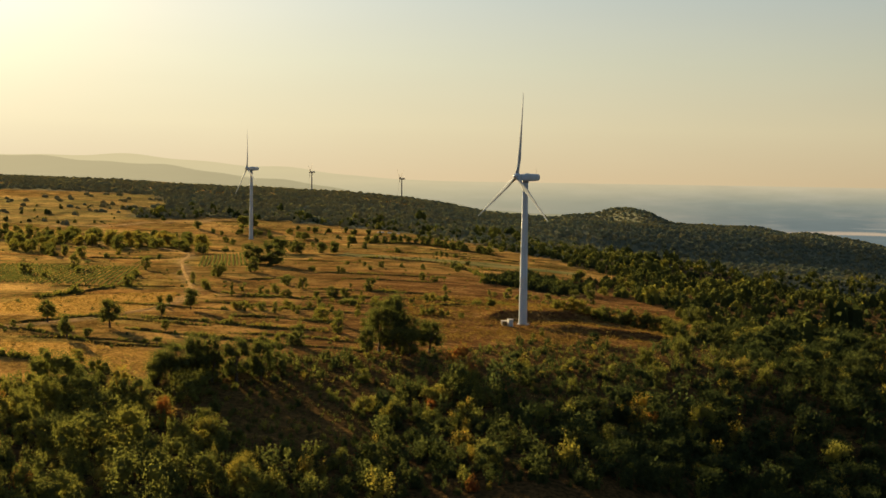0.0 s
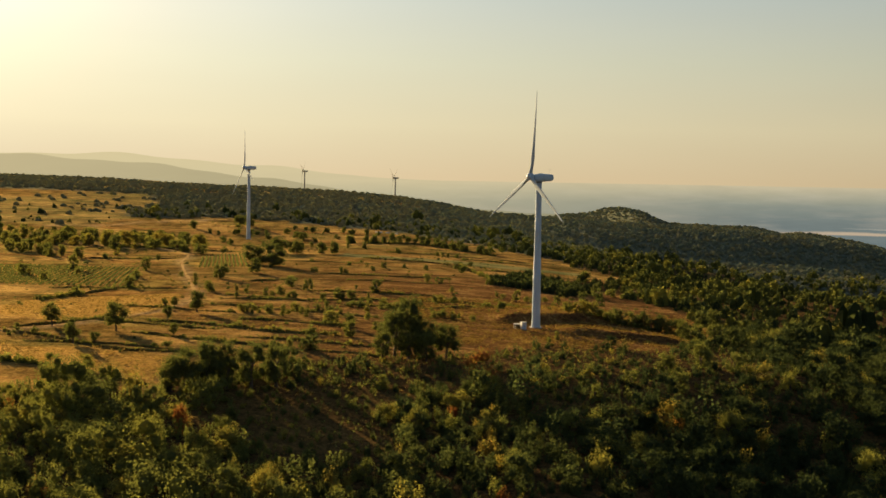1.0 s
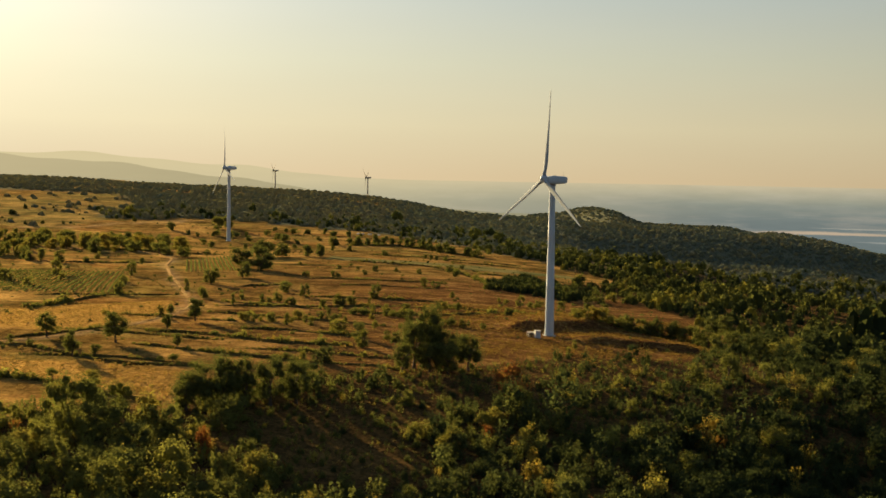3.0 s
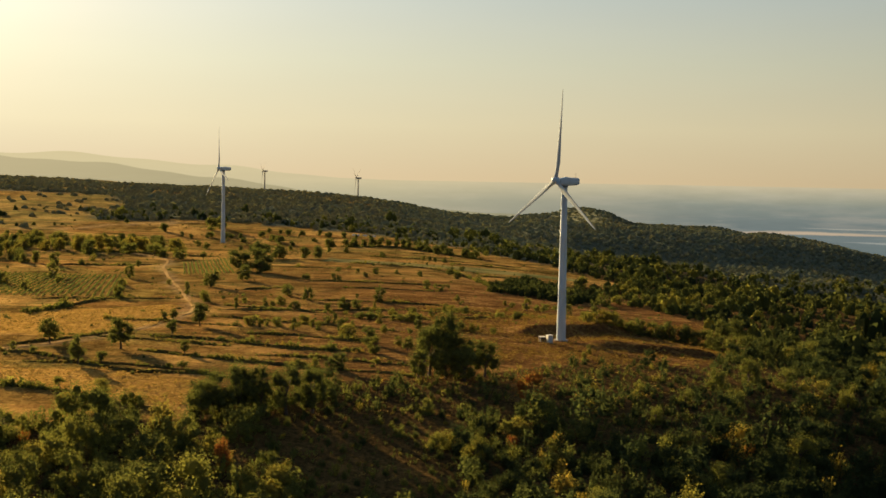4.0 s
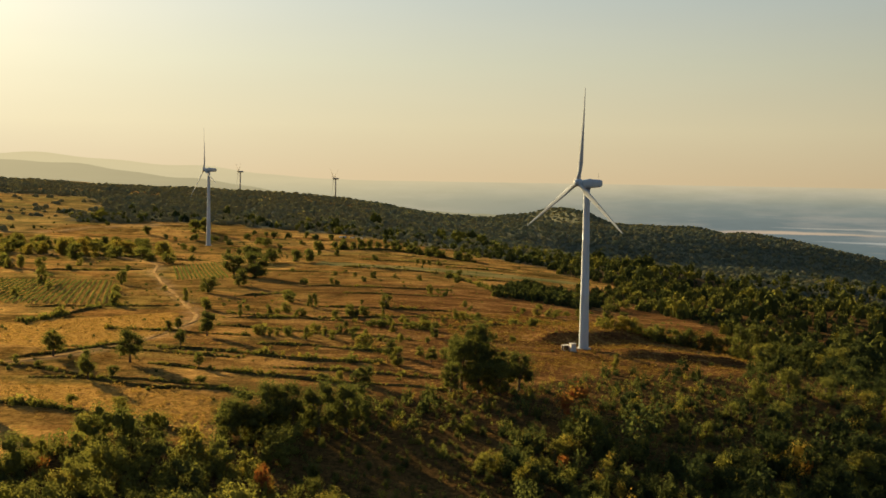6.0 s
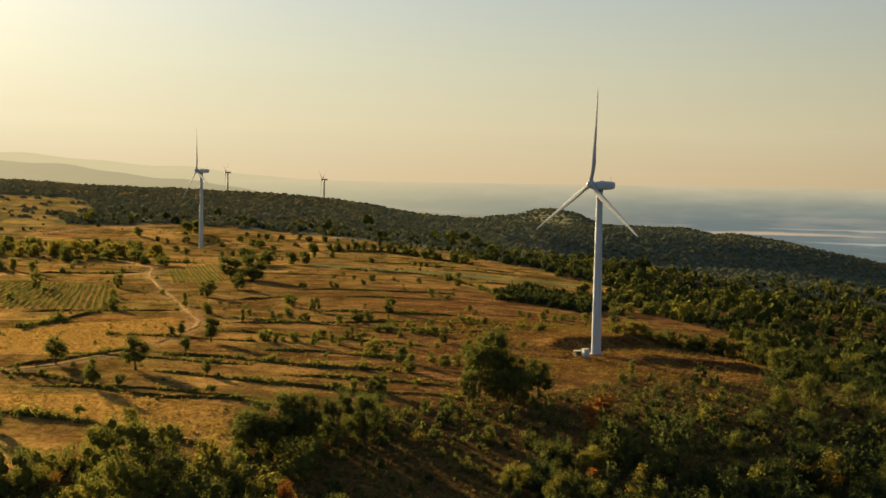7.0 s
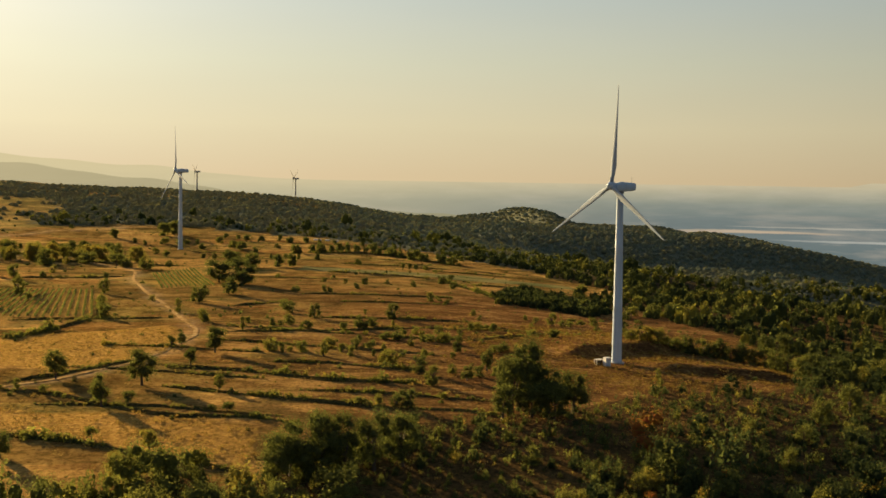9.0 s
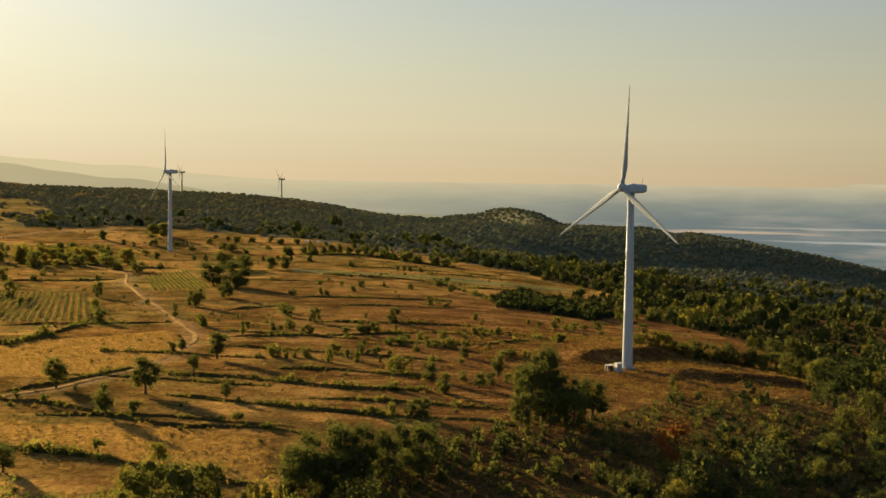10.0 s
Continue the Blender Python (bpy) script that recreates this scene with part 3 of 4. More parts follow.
def build_tree(x, y, height, width, yellow, low=-0.04):
    """One tree or shrub of the fields: trunk with limbs, and a crown of leaf clumps."""
    tall = height > 4.2
    kind = "tree" if tall else "shrub"
    colour = "rust-red" if yellow > 0.9 else "yellow-green" if yellow > 0.55 else "olive-green" if yellow > 0.22 else "dark green"
    form = "broad" if width > height * 1.15 else "slender" if width < height * 0.6 else "round"
    where = "scrub on a falling slope" if y < 470 and x > -70 else "a dry field"
    ob = new(kind)
    ob.location = (x, y, float(ground_z(x, y)))
    tagged(ob, f"{form} {colour} {kind} standing in {where}", kind, "trees and shrubs")
    new("trunk", trunk_mesh(height, width)).parent = ob
    size = 0.125 + 0.009 * min(height, 12) + 0.00042 * max(y - 310, 0)
    count = int(min(6200, 240 + 36 * height * width * (2.0 if y < 420 else 1.0 if y < 650 else 0.42)))
    crown = crown_quads(height, width * 0.95, int(9 + height * 1.2), count, size, low, 0.28)
    crown_ob = new("crown", quads_mesh("crown", crown, np.clip((yellow if yellow > 0.9 else 0.27 + yellow * 0.6) + rng.normal(0, 0.05, len(crown)), 0, 1), LEAVES))
    crown_ob.parent = ob
    return ob



LOWER_FIELD = [  # x, y, height, width, yellowness
    (-149, 486, 9.8, 8.6, 0.25), (-123, 479, 11.7, 9.7, 0.2), (-130, 447, 9.2, 7.4, 0.3), (-123, 449, 4.3, 4.6, 0.2), (-106, 550, 9.9, 7.9, 0.1),
    (-112, 519, 6.5, 4.6, 0.2), (-100, 471, 5.2, 4.1, 0.25), (-96, 439, 3.0, 4.5, 0.2), (-100, 439, 2.1, 2.4, 0.3), (-119, 567, 4.9, 4.1, 0.2),
    (-122, 560, 4.5, 3.7, 0.2), (-112, 399, 5.5, 5.5, 0.75), (-117, 377, 6.8, 4.7, 0.9), (-127, 411, 3.3, 4.1, 0.5), (-145, 395, 6.6, 6.4, 0.1),
    (-107, 377, 5.9, 8.6, 0.3), (-157, 470, 3.3, 3.0, 0.5), (-148, 463, 2.9, 3.6, 0.4),
]
VINEYARD_SIDE = [  # x, y, height, width, yellowness
    (-215, 750, 10.0, 7.6, 0.5), (-237, 841, 8.7, 8.7, 0.4), (-186, 846, 4.3, 3.7, 0.2), (-174, 756, 8.8, 7.0, 0.35), (-168, 705, 4.9, 5.4, 0.5),
    (-158, 650, 7.3, 7.8, 0.4), (-222, 849, 4.0, 5.4, 0.2), (-223, 883, 5.3, 5.3, 0.7), (-240, 950, 11.5, 14.6, 0.3), (-229, 963, 5.1, 5.4, 0.8),
    (-216, 973, 8.6, 14.1, 0.4), (-195, 955, 9.2, 15.3, 0.35), (-187, 940, 6.8, 9.8, 0.2), (-172, 923, 8.1, 11.0, 0.4), (-204, 718, 4.5, 5.0, 0.5),
    (-130, 677, 6.7, 3.6, 0.5), (-146, 720, 3.3, 3.3, 0.6),
]
TRACK_SIDE = [  # x, y, height, width, yellowness
    (-124, 721, 9.9, 11.0, 0.3), (-121, 838, 14.4, 18.0, 0.1), (-108, 829, 16.8, 19.0, 0.05), (-119, 967, 13.1, 15.4, 0.1), (-107, 968, 11.6, 13.1, 0.15),
    (-112, 766, 10.0, 11.2, 0.2), (-107, 815, 9.5, 9.5, 0.1), (-116, 639, 6.2, 6.2, 0.5), (-234, 1229, 8.6, 9.1, 0.2), (-281, 1291, 4.8, 5.4, 0.3),
    (-194, 1263, 12.5, 13.5, 0.3), (-186, 1273, 13.6, 12.6, 0.35), (-170, 1207, 4.0, 6.9, 0.2), (-154, 1169, 5.2, 7.2, 0.15), (-142, 1217, 6.0, 8.0, 0.3),
    (-186, 1110, 5.4, 6.3, 0.4), (-175, 1080, 6.1, 7.0, 0.4), (-162, 970, 4.7, 6.2, 0.3),
]
MIDDLE_FIELD = [  # x, y, height, width, yellowness
    (-80, 686, 6.2, 8.8, 0.15), (-83, 708, 4.8, 5.9, 0.5), (-69, 662, 7.5, 7.0, 0.2), (-77, 787, 4.0, 6.1, 0.3), (-61, 801, 3.7, 3.7, 0.3),
    (-58, 798, 3.1, 3.7, 0.3), (-42, 821, 3.5, 3.8, 0.1), (-89, 979, 9.4, 9.4, 0.15), (-79, 981, 10.2, 8.6, 0.15), (-129, 1180, 6.7, 11.5, 0.3),
    (-121, 1161, 7.6, 10.4, 0.3), (-119, 1242, 5.6, 8.1, 0.2), (-109, 1148, 4.2, 5.6, 0.3), (-82, 1228, 4.5, 6.0, 0.2), (-67, 1245, 4.6, 5.6, 0.2),
    (-91, 1176, 4.3, 6.7, 0.2), (-6, 1221, 4.5, 6.0, 0.2), (-31, 1023, 4.9, 6.2, 0.2),
]
UPPER_FIELD = [  # x, y, height, width, yellowness
    (1, 1008, 3.7, 3.2, 0.2), (5, 1000, 4.0, 3.2, 0.1), (9, 997, 4.0, 3.6, 0.2), (16, 995, 3.2, 4.8, 0.3), (13, 874, 5.9, 8.3, 0.1),
    (16, 836, 4.9, 5.9, 0.2), (24, 915, 3.7, 5.1, 0.15), (-34, 668, 7.3, 7.6, 0.15), (-36, 633, 3.8, 1.9, 0.6), (-51, 628, 6.5, 5.6, 0.3),
    (-45, 684, 2.3, 2.1, 0.3), (-53, 586, 3.0, 2.6, 0.3), (-99, 616, 5.9, 2.3, 0.4), (-68, 542, 5.5, 2.9, 0.5), (-34, 576, 5.1, 3.4, 0.7),
    (-18, 562, 7.0, 4.5, 0.2), (-7, 754, 5.3, 5.3, 0.5), (1, 748, 2.3, 4.1, 0.2),
]
TERRACES = [  # x, y, height, width, yellowness
    (-46, 524, 5.6, 7.9, 0.65), (-48, 526, 4.1, 4.5, 0.7), (-38, 506, 6.5, 6.5, 0.2), (-36, 484, 6.8, 5.8, 0.45), (-24, 492, 5.6, 4.9, 0.25),
    (-14, 516, 8.2, 4.8, 0.15), (-19, 501, 4.3, 4.3, 0.3), (-55, 449, 4.0, 3.1, 0.6), (-47, 447, 6.5, 7.1, 0.1), (-50, 448, 4.0, 4.6, 0.15),
    (-60, 449, 2.8, 4.3, 0.3), (-27, 505, 4.0, 3.6, 0.4), (-38, 592, 3.1, 5.7, 0.3), (-42, 595, 3.5, 6.6, 0.3), (-28, 588, 3.0, 3.5, 0.4),
    (40, 669, 6.7, 5.7, 0.55), (41, 499, 3.7, 2.6, 0.6), (29, 757, 3.5, 3.5, 0.3),
]
OAKS = [  # x, y, height, width, yellowness
    (-79, 383, 12.0, 11.0, 0.2), (-72, 384, 14.8, 9.5, 0.15), (-67, 387, 13.4, 7.6, 0.15), (-60, 390, 13.4, 9.3, 0.15), (-53, 394, 12.3, 7.6, 0.2),
    (-82, 379, 8.6, 7.4, 0.3), (-18, 445, 14.9, 9.3, 0.2), (-13, 449, 20.1, 10.4, 0.15), (-7, 447, 12.6, 10.4, 0.1), (-0, 447, 11.3, 9.5, 0.15),
    (-22, 436, 9.6, 6.0, 0.25), (-13, 441, 9.2, 9.2, 0.2), (-7, 439, 9.2, 7.7, 0.3),
]
FOREGROUND = [  # x, y, height, width, yellowness
    (87, 396, 12.0, 10.2, 0.6), (44, 348, 6.6, 11.0, 0.5), (54, 358, 7.1, 9.7, 0.45), (16, 323, 7.2, 9.0, 0.55), (-44, 296, 8.8, 10.1, 0.8),
    (-99, 316, 6.8, 6.8, 0.6), (-76, 305, 4.7, 3.6, 0.6), (-71, 336, 8.8, 5.2, 1), (-10, 357, 8.6, 7.0, 0.65), (-19, 370, 4.9, 6.6, 0.6),
    (0, 379, 5.7, 5.7, 0.6), (9, 363, 5.8, 5.5, 0.7), (80, 461, 8.4, 8.4, 0.4), (96, 477, 10.0, 9.6, 0.35), (124, 457, 8.5, 9.3, 0.5),
    (176, 551, 9.3, 10.4, 0.6), (-22, 317, 5.7, 6.5, 0.3), (34, 363, 5.9, 5.2, 0.5),
]
PAD_LINE = [  # x, y, height, width, yellowness
    (61, 621, 4.5, 5.5, 0.6), (61, 609, 4.9, 5.8, 0.6), (65, 609, 5.4, 6.3, 0.75), (68, 608, 6.8, 7.3, 0.8), (72, 606, 6.8, 7.3, 0.75),
    (75, 608, 4.9, 6.3, 0.5), (80, 609, 5.4, 6.9, 0.3), (83, 604, 8.3, 7.3, 0.2), (86, 602, 7.8, 7.3, 0.15), (90, 601, 7.3, 6.8, 0.35),
    (92, 595, 6.7, 6.3, 0.1), (95, 593, 8.7, 7.2, 0.1), (97, 588, 6.7, 7.2, 0.15), (101, 587, 9.1, 7.6, 0.1), (104, 581, 7.1, 8.1, 0.3),
    (108, 580, 8.1, 7.6, 0.35), (108, 568, 9.3, 7.9, 0.3), (110, 562, 7.8, 7.8, 0.2), (111, 552, 9.0, 8.1, 0.4), (122, 569, 8.5, 9.4, 0.3),
    (131, 638, 7.9, 9.0, 0.1), (136, 627, 10.5, 10.5, 0.15),
]
TOWER_SIDE = [  # x, y, height, width, yellowness
    (46, 673, 3.2, 5.9, 0.4), (51, 678, 3.8, 6.5, 0.5), (56, 679, 3.3, 5.5, 0.45), (63, 681, 4.4, 5.5, 0.4), (77, 681, 8.3, 7.2, 0.2),
    (92, 733, 7.2, 7.2, 0.25), (103, 760, 5.6, 8.8, 0.6), (92, 748, 8.0, 6.7, 0.3), (87, 689, 4.5, 6.2, 0.2), (76, 757, 6.8, 7.4, 0.2),
    (79, 748, 5.5, 7.9, 0.15), (102, 871, 8.0, 9.4, 0.4), (119, 778, 6.5, 7.1, 0.4), (128, 797, 6.0, 8.0, 0.3), (141, 781, 7.2, 9.2, 0.7),
    (141, 764, 6.4, 7.7, 0.5), (140, 803, 6.1, 8.1, 0.3), (46, 519, 4.0, 2.4, 0.55), (131, 875, 5.9, 8.8, 0.6), (133, 855, 5.0, 7.9, 0.55),
]
SHRUBS = [  # x, y, height, width, yellowness
    (-21, 400, 4.8, 6.8, 0.5), (-16, 371, 4.7, 5.8, 0.65), (13, 396, 6.6, 7.8, 0.5), (4, 382, 5.4, 8.0, 0.75), (1, 372, 3.9, 4.2, 1),
    (-8, 363, 5.6, 6.2, 0.55), (7, 400, 4.5, 2.1, 0.6), (13, 382, 4.0, 2.3, 0.45), (24, 389, 2.7, 3.9, 0.95), (47, 406, 6.3, 4.8, 0.4),
    (63, 435, 6.2, 6.9, 0.35), (49, 439, 4.5, 5.2, 0.55), (80, 438, 7.8, 8.9, 0.3), (108, 475, 7.9, 8.7, 0.35), (33, 418, 4.2, 3.9, 0.6),
    (56, 391, 6.2, 7.1, 0.45), (33, 369, 5.4, 5.7, 0.6),
]


for spot in LOWER_FIELD:
    build_tree(*spot)
for zone in (VINEYARD_SIDE, TRACK_SIDE, MIDDLE_FIELD, UPPER_FIELD, TERRACES):
    for spot in zone:
        build_tree(*spot, low=-0.25)
# bushy down to the ground
for zone in (FOREGROUND, PAD_LINE, TOWER_SIDE, SHRUBS):
    for spot in zone:
        build_tree(*spot, low=-0.4)
for x, y, height, width, yellow in OAKS:
    build_tree(x, y, height * 1.12, width * 1.22, yellow, low=-0.1)

# rows and loose lines of trees at the back of the fields
TREE_ROWS = [((-300, 985), (-185, 1012), 13, 11.0, 0.75), ((-340, 1052), (-205, 1062), 15, 9.5, 0.6), ((-410, 1110), (-250, 1120), 18, 6.0, 0.45), ((-390, 1040), (-270, 1000), 14, 9.0, 0.5), ((-300, 900), (-250, 840), 8, 8.0, 0.5), ((-330, 960), (-280, 930), 7, 9.0, 0.5), ((-270, 1130), (-215, 1118), 8, 6.5, 0.2), ((-215, 1190), (-160, 1210), 7, 5.0, 0.25),
             ((-150, 1090), (-60, 1060), 9, 5.0, 0.25), ((-78, 1140), (-10, 1142), 11, 7.0, 0.25), ((-10, 1142), (50, 1060), 13, 7.0, 0.25), ((-60, 1190), (60, 1120), 8, 5.0, 0.25), ((-140, 1260), (20, 1200), 14, 5.0, 0.25), ((-240, 740), (-215, 690), 4, 5.5, 0.45),
             ((-70, 850), (0, 840), 5, 3.6, 0.3), ((-100, 640), (-20, 600), 9, 3.8, 0.4), ((-90, 560), (-20, 540), 8, 3.4, 0.45), ((10, 700), (60, 660), 5, 3.2, 0.4)]
for (x0, y0), (x1, y1), number, size, yellow in TREE_ROWS:
    for k in range(number):
        f = (k + rng.uniform(0.1, 0.9)) / number
        h = size * rng.uniform(0.7, 1.25)
        build_tree(x0 + f * (x1 - x0) + rng.normal(0, 2), y0 + f * (y1 - y0) + rng.normal(0, 7), h, h * rng.uniform(0.8, 1.3), float(np.clip(yellow + rng.normal(0, 0.15), 0.05, 0.85)), -0.3)

# loose bushes in the dry grass between the oaks and the turbine
for k in range(10):
    x0, y0 = rng.uniform(-80, 30), rng.uniform(478, 660)
    for m in range(int(rng.integers(2, 6))):
        x, y = x0 + rng.normal(0, 6), y0 + rng.normal(0, 2.0)
        h = rng.uniform(2.0, 5.2)
        build_tree(x, y, h, h * rng.uniform(0.9, 1.5), float(rng.uniform(0.2, 0.75)), -0.4)


def wood_quads(height, width, lobes, count, size):
    """A tree of a wood as seen from afar: a few round closed masses of leaves."""
    masses = []
    for k in range(lobes):
        a, r = rng.uniform(0, 2 * math.pi), (0.28 * width if k else 0.0)
        girth = width * (rng.uniform(0.42, 0.62) if k else 0.66 if lobes > 1 else 0.9)
        masses.append(dome_quads(height * (rng.uniform(0.55, 0.9) if k else 1.0), girth, count // lobes, size, 4, 0.38 if lobes > 1 else 0.47) + [math.cos(a) * r, math.sin(a) * r, 0])
    return np.concatenate(masses)


def bush_quads(height, width, lobes, count, size):
    """A bush of a few rounded leafy heads of unlike height, grown together at the foot."""
    heads = []
    for k in range(lobes):
        a, r = rng.uniform(0, 2 * math.pi), (rng.uniform(0.2, 0.34) * width if k else 0.0)
        heads.append(dome_quads(height * (rng.uniform(0.5, 0.85) if k else 1.0), width * rng.uniform(0.45, 0.7), count // lobes, size, 4, 0.2) + [math.cos(a) * r, math.sin(a) * r, 0])
    return np.concatenate(heads)


def plant(name, xs, ys, scales, tints, shapes, mat, label, category):
    """Many plants too many to count, as one object: each a turned, scaled copy of one of the shapes."""
    zs = ground_z(xs, ys)
    pick = rng.integers(0, len(shapes), len(xs))
    quads, tint = [], []
    for k, shape in enumerate(shapes):
        on = np.flatnonzero(pick == k)
        a = rng.uniform(0, 2 * math.pi, len(on))
        s = scales[on]
        flatten = rng.uniform(0.8, 1.25, len(on))
        c, v = np.cos(a) * s, np.sin(a) * s
        q = shape[None]
        out = np.empty((len(on), *shape.shape))
        out[..., 0] = c[:, None, None] * q[..., 0] - v[:, None, None] * q[..., 1] + xs[on][:, None, None]
        out[..., 1] = v[:, None, None] * q[..., 0] + c[:, None, None] * q[..., 1] + ys[on][:, None, None]
        out[..., 2] = (s * flatten)[:, None, None] * q[..., 2] + zs[on][:, None, None]
        quads.append(out.reshape(-1, 4, 3))
        tint.append(np.repeat(tints[on], len(shape)))
    me = quads_mesh(name, np.concatenate(quads), np.concatenate(tint), mat)
    return tagged(new(name, me), label, category, kind="stuff")


def scatter(x0, x1, y0, y1, pitch, keep):
    """Jittered places over a stretch of land, thinned by keep(x, y), the share that stays, and to the wedge that the flight looks over."""
    gx, gy = np.meshgrid(np.arange(x0, x1, pitch), np.arange(y0, y1, pitch))
    x = (gx + rng.uniform(-0.5, 0.5, gx.shape) * pitch).ravel()
    y = (gy + rng.uniform(-0.5, 0.5, gx.shape) * pitch).ravel()
    on = (rng.uniform(size=x.shape) < keep(x, y)) & (x > -0.35 * y - 30) & (x < np.maximum(0.36 * y + 15, 0.515 * y - 130)) & (y > 296 + 0.4 * x)
    return x[on], y[on]


def tints_for(x, y, mean=0.25):
    """Stands of like colour, with single yellow and a few rust-red plants; haze, slope shade and sunlit bands are
    painted in.
    """
    # left: yellower leaves with warm haze painted in; right: slope shade painted darker
    t = mean + 0.08 * inside(x, y, SHRUBLAND) + 0.3 * step(10, -80, x) * step(500, 420, y) - 0.2 * step(-20, 100, x) * step(620, 480, y)
    stand = np.sin(x / 31 + 1.2 * np.sin(y / 47)) * np.sin(y / 27 + 1.5 * np.sin(x / 53))
    # farther stands lighten, painting in bands of sunlit crowns
    t = t + 0.10 * stand + 0.16 * step(0.45, 0.75, stand) * step(480, 620, y) + rng.normal(0, 0.11, len(x))
    t = np.where(rng.uniform(size=len(x)) < 0.10, rng.uniform(0.55, 0.85, len(x)), t)
    t = np.clip(t, 0, 0.84)
    t = np.where(rng.uniform(size=len(x)) < 0.008, rng.uniform(0.93, 1.0, len(x)), t)
    return np.clip(t, 0, 1)


def near_scrub(x, y):
    rx, ry = ragged(x, y, 3.0)
    share = np.where(inside(rx, ry, OPEN_LAND), 0.0, 0.92)
    share = np.where(inside(rx, ry, SHRUBLAND), 0.85 - 0.5 * step(400, 470, y - 0.3 * x), share)
    return np.where(inside(rx, ry, CLEARING), 0.45, share)


def slope_wood(x, y):
    rx, ry = ragged(x, y, 6.0)
    gap = 0.5 + 0.5 * np.sin(x / 43 + 1.7 * np.sin(y / 61)) * np.sin(y / 53 + 0.6 * np.sin(x / 29))
    share = np.where(inside(rx, ry, OPEN_LAND), 0.0, np.maximum(0.45 + 0.5 * gap, 0.95 * step(1150, 1350, y))) * (1 - 0.5 * heath(x, y))
    share = np.where(inside(rx, ry, LEAN_SLOPE), 0.06, share)
    return np.where(inside(rx, ry, HILL_FIELD), 0.09, np.where(inside(rx, ry, UPPER_HILL), 0.0, share))


SCRUB = [bush_quads(4.0, 4.0, 4, 420, 0.3) for k in range(8)] + [spray_quads(4.3, 3.5, 16, 300, 0.25) for k in range(3)]
SCRUB_FAR = [bush_quads(3.4, 3.5, 3, 150, 0.31) for k in range(8)] + [spray_quads(3.7, 3.0, 11, 120, 0.23) for k in range(3)]
BANK_BUSH = [bush_quads(3.0, 3.8, 4, 170, 0.36) for k in range(6)]
WOOD = [wood_quads(4.8, 5.6, 3, 57, 0.52) for k in range(10)]
WOOD_FAR = [wood_quads(4.0, 8.6, 1, 14, 0.75) for k in range(8)]
WOOD_FARTHEST = [wood_quads(4.0, 10.0, 1, 8, 0.95) for k in range(8)]
THICKET = [crown_quads(8.6, 9.0, 13, 1500, 0.24, -0.3, 0.25) for k in range(7)]

x, y = scatter(-170, 200, 240, 400, 3.8, near_scrub)
low = np.where(inside(x, y, SHRUBLAND) | inside(x, y, CLEARING), 0.55, 1.0)
plant("scrub_wood", x, y, low * rng.lognormal(-0.16, 0.4, len(x)), tints_for(x, y, 0.18), SCRUB, LEAVES, "dense dark green scrub wood with yellowing tops", "scrub")
x, y = scatter(-170, 290, 235, 600, 9.4, lambda x, y: near_scrub(x, y) * np.where(inside(x, y, SHRUBLAND), 0.06, np.where(np.abs(x + 5) < 45, 0.15, np.where(y > 420, 0.75, 0.55))))
plant("thicket", x, y, rng.lognormal(-0.05, 0.22, len(x)), tints_for(x, y, 0.14), THICKET, LEAVES, "broad dark green trees rising over the scrub", "thicket")
x, y = scatter(-170, 280, 400, 560, 3.9, near_scrub)
low = np.where(inside(x, y, SHRUBLAND) | inside(x, y, CLEARING), 0.8, 1.0)
plant("scrub_wood", x, y, low * rng.lognormal(-0.1, 0.42, len(x)), tints_for(x, y, 0.2), SCRUB_FAR, LEAVES, "olive and yellow shrubs on a reddish dry slope", "scrub")
x, y = scatter(-560, 740, 560, 1550, 6.6, lambda x, y: slope_wood(x, y) * step(1550, 1050, y))
plant("slope_wood", x, y, rng.lognormal(-0.12, 0.44, len(x)), np.minimum(tints_for(x, y, 0.27), 0.64), WOOD, LEAVES, "dark green wood covering the falling slope", "wood")
x, y = scatter(20, 105, 700, 880, 4.6, lambda x, y: 0.95 * inside(*ragged(x, y, 3.0), GROVE))
plant("grove", x, y, 0.95 * rng.lognormal(0, 0.15, len(x)), np.clip(rng.normal(0.14, 0.08, len(x)), 0, 1), WOOD, LEAVES, "dense dark green grove between dry fields", "grove")
# far woods: tint rises to the left, painting in brighter haze there
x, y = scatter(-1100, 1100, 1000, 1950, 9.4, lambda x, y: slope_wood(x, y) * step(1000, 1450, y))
plant("far_wood", x, y, np.clip(rng.lognormal(-0.05, 0.25, len(x)), 0.6, 1.25), np.clip(2.2 * (tints_for(x, y, 0.3) - 0.12) + 0.45 * step(120, -150, x), 0, 1), WOOD_FAR, HAZED_WOOD, "distant woods on a long slope, haze painted into leaf colour", "wood")
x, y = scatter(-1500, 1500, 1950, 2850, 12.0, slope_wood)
plant("far_wood", x, y, np.clip(rng.lognormal(-0.05, 0.25, len(x)), 0.6, 1.25), np.clip(2.0 * (tints_for(x, y, 0.34) - 0.1) + 0.4 * step(120, -150, x), 0, 1), WOOD_FARTHEST, HAZED_WOOD, "distant woods on ridge and knolls, haze painted into leaf colour", "wood")

# low olive brush between the shrubs
x, y = scatter(-70, 140, 320, 560, 2.3, lambda x, y: 0.34 * (inside(x, y, SHRUBLAND) | inside(x, y, CLEARING)))
plant("brush", x, y, rng.lognormal(-0.15, 0.35, len(x)), np.clip(rng.normal(0.5, 0.16, len(x)), 0, 0.85), [spray_quads(1.3, 1.6, 8, 44, 0.2) for k in range(8)], LEAVES, "low olive and brown brush between shrubs on dry earth", "brush")

